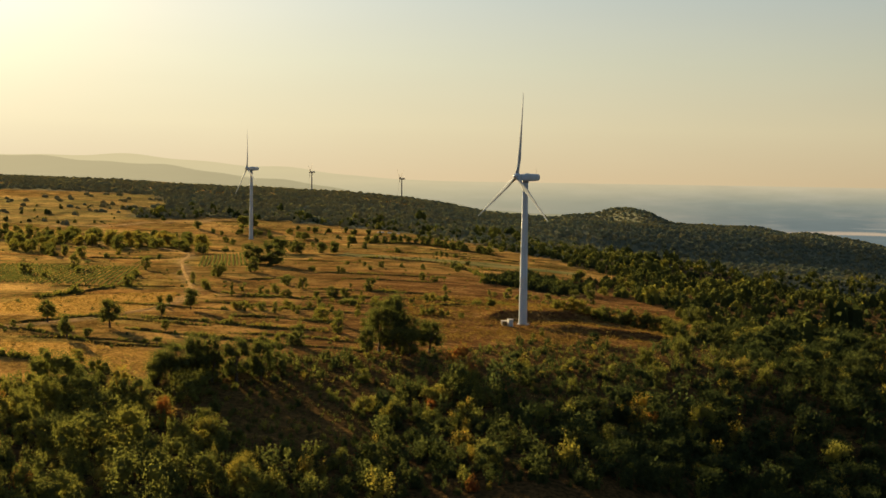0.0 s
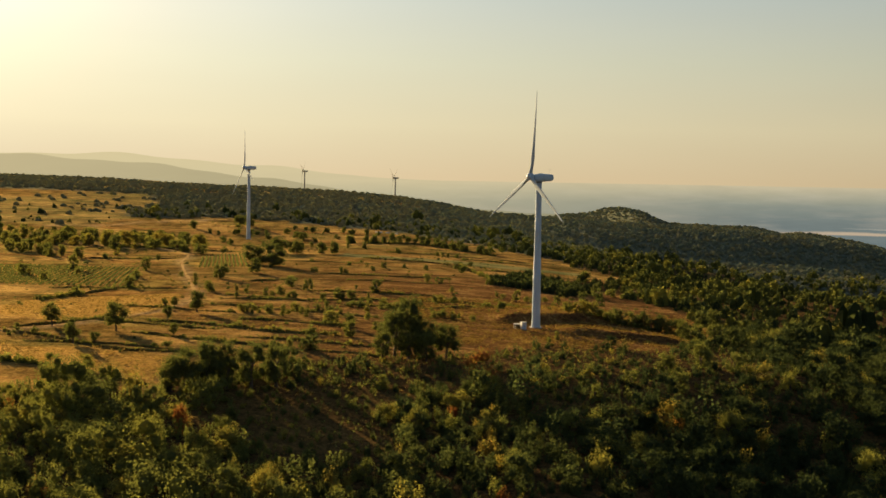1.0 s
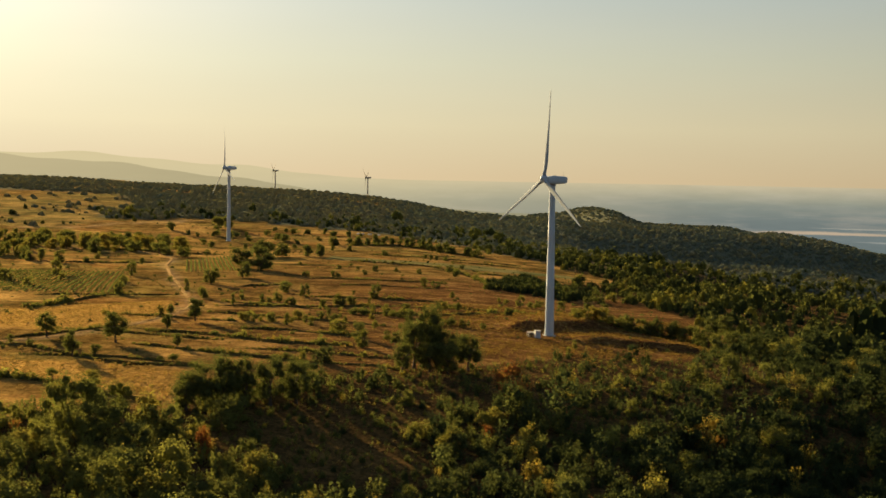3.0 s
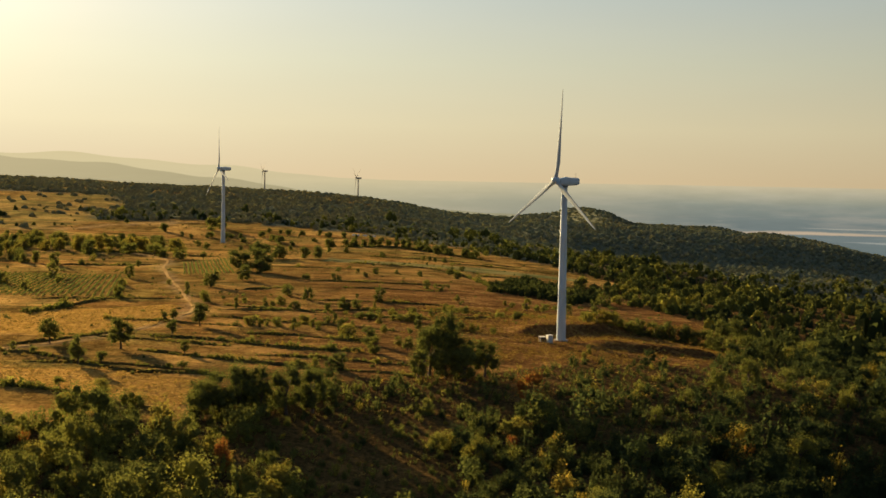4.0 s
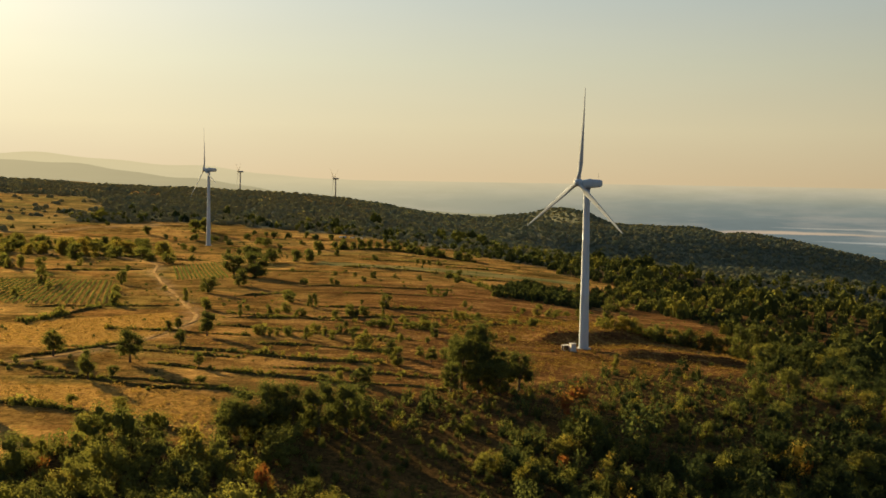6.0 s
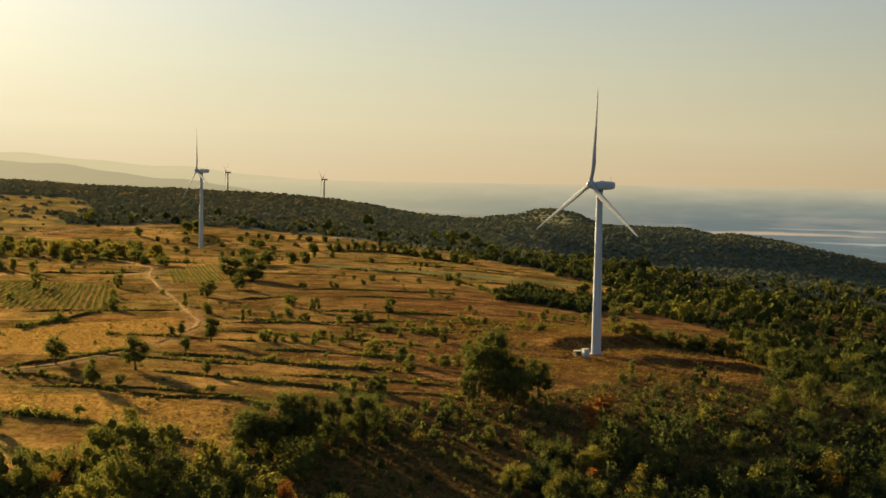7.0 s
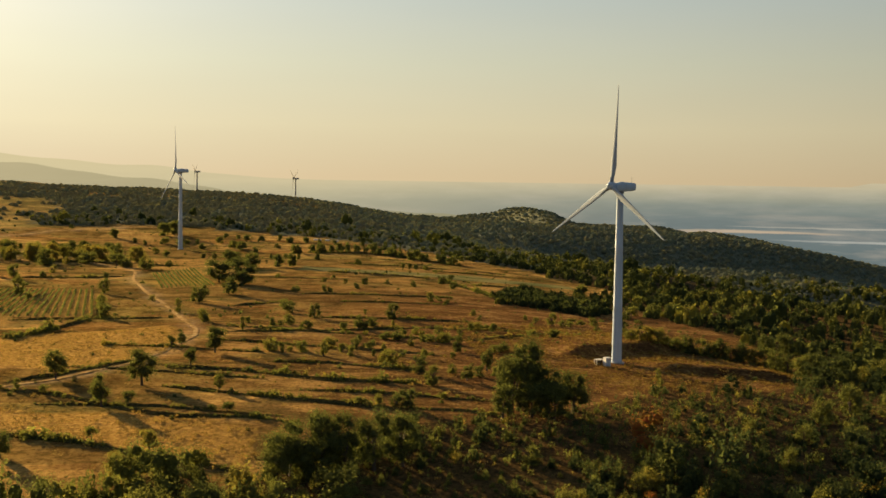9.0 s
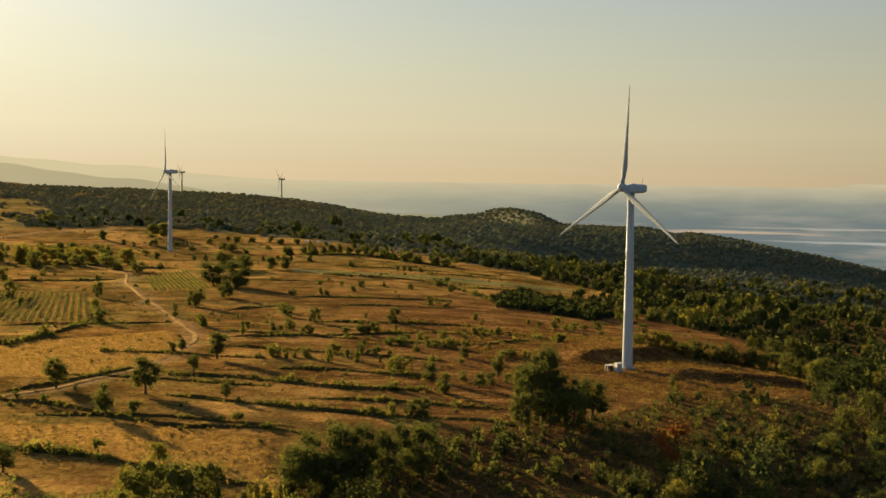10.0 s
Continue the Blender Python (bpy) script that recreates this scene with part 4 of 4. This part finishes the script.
# ---- hedges and banks between the fields ----
HEDGES = [
    ([(-161, 469), (-145, 462), (-120, 442), (-108, 434), (-93, 433), (-76, 426)], 0.8), ([(-152, 417), (-129, 407), (-109, 393), (-89, 385)], 1.3), ([(-163, 479), (-150, 493), (-133, 531)], 0.7),
    ([(-117, 478), (-94, 465), (-75, 457), (-54, 447), (-31, 446), (-23, 441)], 1.0), ([(-119, 517), (-101, 512), (-89, 507), (-67, 493), (-38, 486)], 0.9), ([(-87, 508), (-70, 496)], 2.0),
    ([(-64, 493), (-50, 489)], 2.1), ([(-105, 608), (-70, 620), (-22, 636), (-6, 631)], 0.8), ([(-105, 583), (-71, 570), (-24, 550)], 0.8), ([(-87, 530), (-65, 525), (-37, 510)], 0.9),
    ([(-76, 776), (-40, 786), (8, 777)], 0.8), ([(-55, 939), (8, 911)], 1.0), ([(-54, 740), (-1, 737)], 0.6), ([(-109, 708), (-82, 738)], 1.0), ([(-196, 639), (-162, 648), (-130, 654)], 0.6),
    ([(-182, 580), (-175, 597), (-166, 644)], 1.5), ([(-171, 718), (-158, 644)], 1.4), ([(-62, 1133), (-15, 1146), (19, 1113), (48, 1057)], 2.2), ([(16, 908), (30, 816), (36, 760)], 1.8),
    ([(-239, 844), (-195, 854), (-177, 869)], 0.9), ([(-68, 665), (-33, 666), (2, 664)], 0.9), ([(-50, 604), (-9, 595), (36, 631)], 0.9),
    ([(-250, 975), (-215, 985), (-190, 970)], 2.4), ([(-330, 1030), (-255, 1060), (-205, 1040)], 3.0),
]


def along(line, pitch):
    places = []
    for (x0, y0), (x1, y1) in zip(line, line[1:]):
        for k in np.arange(0, math.hypot(x1 - x0, y1 - y0), pitch):
            f = k / math.hypot(x1 - x0, y1 - y0)
            places.append((x0 + f * (x1 - x0), y0 + f * (y1 - y0)))
    return np.array(places)


TUSSOCK = [bush_quads(1.3, 2.3, 3, 60, 0.3) for k in range(8)]


def build_bank(line, height):
    """A low uneven earth bank, grown over with dry grass, that holds a terrace."""
    spine = along(line, 1.6)
    ahead = np.gradient(spine, axis=0)
    side = np.column_stack([-ahead[:, 1], ahead[:, 0]]) / (np.linalg.norm(ahead, axis=1, keepdims=True) + 1e-9)
    spine = spine + side * (0.9 * np.sin(np.arange(len(spine)) / 7.0))[:, None]
    swell = height * (0.75 + 0.35 * np.sin(np.arange(len(spine)) / 5.0 + 8 * height) + rng.normal(0, 0.12, len(spine))) * np.minimum(1, np.minimum(np.arange(len(spine)), np.arange(len(spine))[::-1]) / 6.0)
    profile = ((-1.9, -0.12), (-0.9, 0.45), (-0.2, 1.0), (0.5, 0.75), (1.7, -0.12))
    xx = np.stack([spine[:, 0] + o * side[:, 0] * (0.7 + 0.5 * height) for o, h in profile], 1)
    yy = np.stack([spine[:, 1] + o * side[:, 1] * (0.7 + 0.5 * height) for o, h in profile], 1)
    zz = np.stack([ground_z(spine[:, 0], spine[:, 1]) + h * np.maximum(swell, 0.02) - (0.1 if h < 0 else 0) for o, h in profile], 1)
    me = sheet_mesh("field_bank", xx, yy, zz)
    me.materials.append(BANK)
    tagged(new("field_bank", me), "low earth bank with dry grass between fields", "bank", kind="stuff")


def grow_hedge(line, size, label):
    """Uneven bushes and weeds along a bank, thick in stretches and almost gone in others."""
    spots = along(line, 0.75 + 0.3 * size)
    spots = spots + rng.normal(0, 0.2 + 0.2 * size, spots.shape)
    run = np.arange(len(spots)) * (0.75 + 0.3 * size)
    thick = 0.5 + 0.5 * np.sin(run / rng.uniform(4, 8) + rng.uniform(0, 6)) * np.sin(run / rng.uniform(11, 19) + rng.uniform(0, 6))
    keep = (rng.uniform(size=len(spots)) < 0.55 + 0.45 * thick) & inside(spots[:, 0], spots[:, 1], OPEN_LAND)
    spots, thick = spots[keep], thick[keep]
    if len(spots) < 9:
        return
    tall = size > 1.6
    plant("hedgerow", spots[:, 0], spots[:, 1], (0.46 if tall else 1.2) * size * (0.45 + 0.85 * thick) * rng.lognormal(-0.1, 0.3, len(spots)), np.clip(rng.normal(0.56, 0.12, len(spots)), 0, 0.85), BANK_BUSH if tall else TUSSOCK, LEAVES, label, "hedge")


for line, size in HEDGES:
    build_bank(line, 0.55 + 0.3 * size)
    grow_hedge(line, size, "low olive-green hedge and weeds on a field bank")

# thin lines of weeds on the low terraces, running across the slope
for k in range(26):
    y0 = rng.uniform(440, 1240)
    x0 = rng.uniform(-0.16 * y0 - 90, 95)
    run = rng.uniform(25, 75)
    line = [(x0 - run / 2, y0 + 0.12 * run), (x0, y0 + rng.normal(0, 3)), (x0 + run / 2, y0 - 0.12 * run)]
    if all(inside(px, py, OPEN_LAND) and not inside(px, py, PLOT_WEST) and not inside(px, py, PLOT_EAST) and off_line(px, py, [(40, 550), (80, 560)]) > 28 for px, py in line):
        build_bank(line, rng.uniform(0.5, 0.85))
        grow_hedge(line, rng.uniform(0.5, 0.85), "thin line of weeds and low bushes on a terrace edge")



def build_track(line, width):
    """A dirt track: two pale wheel ruts with a grassier ridge between them."""
    spine = along(line, 1.5)
    smooth = np.ones(9) / 9
    spine = np.column_stack([np.convolve(np.pad(spine[:, k], 4, mode="edge"), smooth, "valid") for k in range(2)])
    ahead = np.gradient(spine, axis=0)
    side = np.column_stack([-ahead[:, 1], ahead[:, 0]]) / (np.linalg.norm(ahead, axis=1, keepdims=True) + 1e-9)
    profile = ((-0.62, -0.15), (-0.5, 0.08), (-0.28, 0.03), (0.0, 0.12), (0.28, 0.03), (0.5, 0.08), (0.62, -0.15))
    sway = width * (1 + 0.12 * np.sin(np.arange(len(spine)) / 6.0))
    xx = np.stack([spine[:, 0] + o * side[:, 0] * sway for o, h in profile], 1)
    yy = np.stack([spine[:, 1] + o * side[:, 1] * sway for o, h in profile], 1)
    zz = np.stack([ground_z(spine[:, 0] + o * side[:, 0] * sway, spine[:, 1] + o * side[:, 1] * sway) + h + 0.1 for o, h in profile], 1)
    me = sheet_mesh("track", xx, yy, zz)
    me.materials.append(DIRT)
    tagged(new("track", me), "pale dirt track winding between fields", "track", kind="structure")


build_track(TRACK, 1.6)
build_track(FAR_TRACK, 3.0)

# loose weeds and low bushes over the fields
x, y = scatter(-330, 160, 380, 1300, 6.0, lambda x, y: inside(x, y, OPEN_LAND) * ~inside(x, y, PLOT_WEST) * ~inside(x, y, PLOT_EAST) * (0.05 + 0.2 * np.clip(np.sin(x / 37 + 2 * np.sin(y / 29)), 0, 1)))
plant("weeds", x, y, rng.lognormal(-0.45, 0.4, len(x)), np.clip(rng.normal(0.38, 0.15, len(x)), 0, 1), TUSSOCK, LEAVES, "scattered low bushes and weeds in dry grass", "weeds")

# rough dry grass of the nearest field
BUNCH = [leaf_quads(rng.normal(0, 0.36, (15, 3)) * [1, 1, 0.3] + [0, 0, 0.22], rng.normal(size=(15, 3)), 0.2) for k in range(6)]
x, y = scatter(-190, 60, 360, 640, 1.7, lambda x, y: (inside(x, y, ROUGH_GRASS) | inside(x, y, ROUGH_GRASS_UPPER)) * 0.7)
x2, y2 = scatter(-190, 130, 330, 700, 2.6, lambda x, y: 0.2 * (inside(x, y, OPEN_LAND) | inside(x, y, SHRUBLAND) | inside(x, y, CLEARING)))
x, y = np.concatenate([x, x2]), np.concatenate([y, y2])
plant("dry_grass", x, y, rng.lognormal(0.0, 0.35, len(x)), np.clip(rng.normal(0.6, 0.2, len(x)), 0, 1), BUNCH, GRASS, "tufts of golden dry grass", "grass")

# short brown grass round the turbine pad
x, y = scatter(-10, 135, 480, 660, 1.55, lambda x, y: 0.75 * inside(x, y, OPEN_LAND) * (np.hypot(x - 39, y - 551) > 8) * (0.45 + 0.55 * np.clip(1.5 * np.sin(x / 11 + 2 * np.sin(y / 17)) * np.sin(y / 9 + 1) + 0.5, 0, 1)))
plant("dry_grass", x, y, rng.lognormal(0.1, 0.35, len(x)), np.clip(rng.normal(0.25, 0.2, len(x)), 0, 1), BUNCH, GRASS, "short brown grass tufts round the turbine pad", "grass")


# ---- crop plots ----
def build_crop(corner_a, corner_b, corner_c, corner_d, count):
    """A plot of low crop in rows from side a-b to side d-c."""
    a, b, c, d = (np.array(p, float) for p in (corner_a, corner_b, corner_c, corner_d))
    centres = []
    for k in range(count):
        f = (k + 0.5) / count
        start, end = a + f * (b - a), d + f * (c - d)
        steps = int(np.linalg.norm(end - start) / 0.4)
        g = rng.uniform(0, 1, steps)[:, None]
        spot = start + g * (end - start) + rng.normal(0, 0.17, (steps, 2))
        centres.append(np.column_stack([spot, ground_z(spot[:, 0], spot[:, 1]) + rng.uniform(0.1, 0.9, steps)]))
    centres = np.concatenate(centres)
    quads = leaf_quads(centres, rng.normal(size=(len(centres), 3)) + [0, 0, 0.6], 0.8)
    me = quads_mesh("crop_rows", quads, np.clip(rng.normal(0.5, 0.25, len(quads)), 0, 1), CROP)
    return tagged(new("crop_rows", me), "plot of low green crop plants in straight rows", "crop", kind="stuff")


build_crop((-262, 642), (-163, 654), (-182, 778), (-264, 768), 30)
build_crop((-150, 792), (-121, 812), (-143, 944), (-165, 887), 12)

# ---- wind turbines ----


def part(name, me, mat, parent, label=""):
    ob = new(name, me)
    me.materials.append(mat)
    ob.parent = parent
    return tagged(ob, label)


def lathe(profile, sides=40):
    """Rings of (radius, height) round z."""
    turn = np.linspace(0, 2 * math.pi, sides, endpoint=False)
    verts = np.concatenate([np.column_stack([r * np.cos(turn), r * np.sin(turn), np.full(sides, h)]) for r, h in profile])
    k = np.arange(sides)
    ring = np.stack([k, (k + 1) % sides, (k + 1) % sides + sides, k + sides], 1)
    return verts, np.concatenate([ring + i * sides for i in range(len(profile) - 1)])


def bm_mesh(name, bm, bevel=0.0):
    if bevel:
        bmesh.ops.bevel(bm, geom=bm.edges[:], offset=bevel, segments=2, affect="EDGES")
    me = bpy.data.meshes.new(name)
    bm.to_mesh(me)
    bm.free()
    return me


def box(sx, sy, sz, at=(0, 0, 0)):
    """A box that stands on at."""
    bm = bmesh.new()
    bmesh.ops.create_cube(bm, size=1, matrix=Matrix.Translation(Vector(at) + Vector((0, 0, sz / 2))) @ Matrix.Diagonal((sx, sy, sz, 1)))
    return bm


HUB_Z, BLADE_LENGTH = 65.0, 37.2


def blade_mesh():
    """A blade that points up z from the hub's middle: round root, wide shoulder, thin twisted tip."""
    stations = [(0.9, 1.75, 1.7, 0), (2.2, 1.75, 1.6, 4), (4.2, 2.3, 1.15, 14), (7.5, 3.05, 0.72, 13), (12, 2.65, 0.5, 9), (18, 2.05, 0.36, 6), (25, 1.5, 0.25, 3), (31, 1.08, 0.17, 1), (35.4, 0.72, 0.11, 0), (36.8, 0.42, 0.07, 0), (37.2, 0.08, 0.03, 0)]
    sides, verts, quads = 14, [], []
    for r, chord, thick, twist in stations:
        for k in range(sides):
            a = 2 * math.pi * k / sides
            u = math.cos(a)
            round_root = 1 if r < 3 else 0
            px = 0.86 * chord * (0.5 * u if round_root else 0.5 * u + 0.18)
            py = thick / 2 * math.sin(a) * (1 if round_root else (0.35 + 0.65 * (0.5 - 0.5 * u) ** 0.6))
            w = radians(twist - 5)
            bend = -0.0006 * r * r
            verts.append((px * math.cos(w) - py * math.sin(w), px * math.sin(w) + py * math.cos(w) + bend, r))
    for i in range(len(stations) - 1):
        for k in range(sides):
            m = (k + 1) % sides
            quads.append((i * sides + k, i * sides + m, (i + 1) * sides + m, (i + 1) * sides + k))
    return mesh_of("blade", np.array(verts), np.array(quads))


def build_turbine(x, y, z, facing, phase, label, paint=WHITE, blade_paint=BLADE):
    """facing: degrees of the rotor's axis, seen from above, from +x to +y. phase: by how much the first blade leans from straight up."""
    ob = new("wind_turbine")
    ob.location = (x, y, z)
    ob.rotation_euler = (0, 0, radians(facing))
    tagged(ob, label, "wind turbine", "wind turbines")
    part("foundation", mesh_of("foundation", *lathe([(0.01, 0.34), (2.7, 0.34), (2.85, 0.28), (2.9, -1.2)])), CONCRETE, ob, "grey concrete foundation ring")
    part("tower", mesh_of("tower", *lathe([(1.92, 0.3), (1.94, 0.6), (1.86, 3), (1.72, 16), (1.662, 21), (1.67, 21.05), (1.67, 21.3), (1.655, 21.35), (1.5, 36), (1.42, 42.5), (1.428, 42.55), (1.428, 42.8), (1.413, 42.85), (1.28, 54), (1.2, 62.6), (1.24, 62.8), (1.24, 63.3)])), paint, ob)
    part("yaw_collar", mesh_of("yaw_collar", *lathe([(1.36, 62.7), (1.4, 62.8), (1.4, 63.5), (1.3, 63.6)])), GREY, ob, "dark grey yaw ring")
    door = part("door", bm_mesh("door", box(0.12, 0.95, 2.1, (-1.86, 0.0, 0.9)), 0.03), GREY, ob, "grey steel tower door")
    # nacelle: a long rounded housing, higher in the middle, tapering to the rear
    rings, verts, quads = [(3.1, 1.05, 0.15), (2.6, 1.45, 0.05), (0.8, 1.62, 0.05), (-2.5, 1.66, 0.1), (-5.2, 1.5, 0.15), (-6.4, 1.28, 0.22), (-6.6, 1.1, 0.25)], [], []
    sides = 20
    for px, r, lift in rings:
        for k in range(sides):
            a = 2 * math.pi * k / sides
            c, v = math.cos(a), math.sin(a)
            verts.append((px, math.copysign(abs(c) ** 0.55, c) * r, HUB_Z + lift + math.copysign(abs(v) ** 0.55, v) * r * 1.02))
    for i in range(len(rings) - 1):
        for k in range(sides):
            m = (k + 1) % sides
            quads.append((i * sides + k, (i + 1) * sides + k, (i + 1) * sides + m, i * sides + m))
    verts += [(3.1, 0, HUB_Z + 0.15), (-6.6, 0, HUB_Z + 0.25)]
    for k in range(0, sides, 2):
        quads.append((len(verts) - 2, k, (k + 1) % sides, (k + 2) % sides))
        e = (len(rings) - 1) * sides
        quads.append((len(verts) - 1, e + (k + 2) % sides, e + (k + 1) % sides, e + k))
    nacelle = part("nacelle", mesh_of("nacelle", np.array(verts), np.array(quads)), paint, ob)
    part("roof_hatch", bm_mesh("roof_hatch", box(1.9, 1.3, 0.28, (-0.6, 0, HUB_Z + 1.68)), 0.06), paint, nacelle)
    mast = part("wind_mast", mesh_of("wind_mast", *tube([(-5.3, 0, HUB_Z + 1.4), (-5.3, 0, HUB_Z + 4.0)], [0.06, 0.045], 6)), GREY, nacelle, "thin wind vane mast")
    hub = part("hub", mesh_of("hub", *(lambda v, q: (np.column_stack([v[:, 2] + 3.1, v[:, 1], v[:, 0] + HUB_Z + 0.1]), q))(*lathe([(1.2, 0.05), (1.5, 0.3), (1.55, 1.2), (1.4, 2.0), (1.0, 2.6), (0.45, 2.95), (0.02, 3.02)], 24))), paint, ob)
    # the rotor's axis is tilted up a little, so that the blades clear the tower
    hub.matrix_local = Matrix.Translation((0, 0, HUB_Z)) @ Matrix.Rotation(radians(-5), 4, "Y") @ Matrix.Translation((0, 0, -HUB_Z))
    for k in range(3):
        blade = part("blade", blade_mesh() if k == 0 else hub.children[0].data.copy(), blade_paint, hub)
        if k:
            blade.data.materials.pop()
        # the rotor turns in the plane across the axis (x); blades lean with the phase
        blade.matrix_local = Matrix.Translation((4.35, 0, HUB_Z + 0.1)) @ Matrix.Rotation(radians(phase + 120 * k), 4, "X") @ Matrix.Rotation(radians(90), 4, "Z")
    return ob


FACING = 205.0
build_turbine(40.5, 553.5, float(ground_z(40.5, 553.5)), FACING, 0, "tall white wind turbine on a mown grassy pad")
build_turbine(-171.2, 1160.7, float(ground_z(-171.2, 1160.7)), FACING, 12, "white wind turbine among fields and trees")
build_turbine(-73.3, 2518.0, float(ground_z(-73.3, 2518.0)), 195.0, 58, "distant wind turbine behind a wooded ridge, backlit grey painted in", BACKLIT, BACKLIT_BLADE)
build_turbine(-272.0, 2700.0, float(ground_z(-272.0, 2700.0)), 195.0, 64, "far wind turbine above the wooded ridge, backlit grey painted in", BACKLIT, BACKLIT_BLADE)


def build_kiosk(x, y, turn):
    ob = new("transformer_kiosk")
    ob.matrix_world = pose(x, y, float(ground_z(x, y)) - 0.05, 0, 0, turn)
    tagged(ob, "pale transformer kiosk with flat roof beside the turbine", "kiosk")
    part("plinth", bm_mesh("plinth", box(2.3, 2.4, 0.3), 0.03), CONCRETE, ob)
    part("body", bm_mesh("body", box(2.1, 2.2, 2.8, (0, 0, 0.3)), 0.04), CREAM, ob)
    part("roof", bm_mesh("roof", box(2.35, 2.45, 0.2, (0, 0, 3.1)), 0.04), CREAM, ob)
    for k in (-0.46, 0.46):
        door = part("door", bm_mesh("door", box(0.84, 0.08, 2.0, (k, -1.12, 0.45)), 0.02), WHITE, ob, "pale grey louvred steel door")
        part("handle", bm_mesh("handle", box(0.06, 0.08, 0.3, (k * 0.35, -1.19, 1.4)), 0.01), GREY, door)
    return ob


def build_switch_cabinet(x, y, turn):
    ob = new("switch_cabinet")
    ob.matrix_world = pose(x, y, float(ground_z(x, y)) - 0.05, 0, 0, turn)
    tagged(ob, "low open cable shelter with pale posts and slab roof", "cabinet")
    part("plinth", bm_mesh("plinth", box(2.8, 2.0, 0.2), 0.03), CONCRETE, ob)
    # block coloured near-black to paint in the shelter's dark inside
    part("body", bm_mesh("body", box(2.1, 1.3, 1.5, (0, 0.1, 0.2)), 0.04), INNER_SHADE, ob)
    part("roof", bm_mesh("roof", box(2.9, 2.1, 0.16, (0, 0, 2.0)), 0.03), CREAM, ob)
    for px in (-1.25, 1.25):
        for py in (-0.85, 0.85):
            part("post", bm_mesh("post", box(0.2, 0.2, 1.8, (px, py, 0.2)), 0.02), CREAM, ob)
    return ob


def build_greenhouse(x, y, turn, length):
    """A long low tunnel of pale sheeting on hoops."""
    ob = new("polytunnel")
    ob.matrix_world = pose(x, y, float(ground_z(x, y)) - 0.1, 0, 0, turn)
    tagged(ob, "low pale plastic polytunnel at the edge of a field", "polytunnel", "polytunnels")
    arch = [(1.3 * math.cos(a), 1.2 * math.sin(a)) for a in np.linspace(0, math.pi, 11)]
    xx = np.array([[u for u in np.linspace(-length / 2, length / 2, 9)] for p in arch])
    me = sheet_mesh("cover", xx, np.array([[p[0]] * 9 for p in arch]), np.array([[p[1] + 0.05 * math.sin(3 * k) for k in range(9)] for p in arch]))
    part("cover", me, CREAM, ob)
    for end in (-1, 1):
        part("end_frame", mesh_of("end_frame", *tube([(end * length / 2, p[0], max(p[1], 0) + 0.03) for p in arch], [0.06] * 11, 5)), GREY, ob)
    return ob


for x, y, length in ((-56.0, 1266.0, 7.0), (-47.0, 1263.0, 4.0), (-38.0, 1259.0, 2.5)):
    build_greenhouse(x, y, -8, length)
build_kiosk(34.3, 543.4, 14)
build_switch_cabinet(31.9, 546.0, 14)
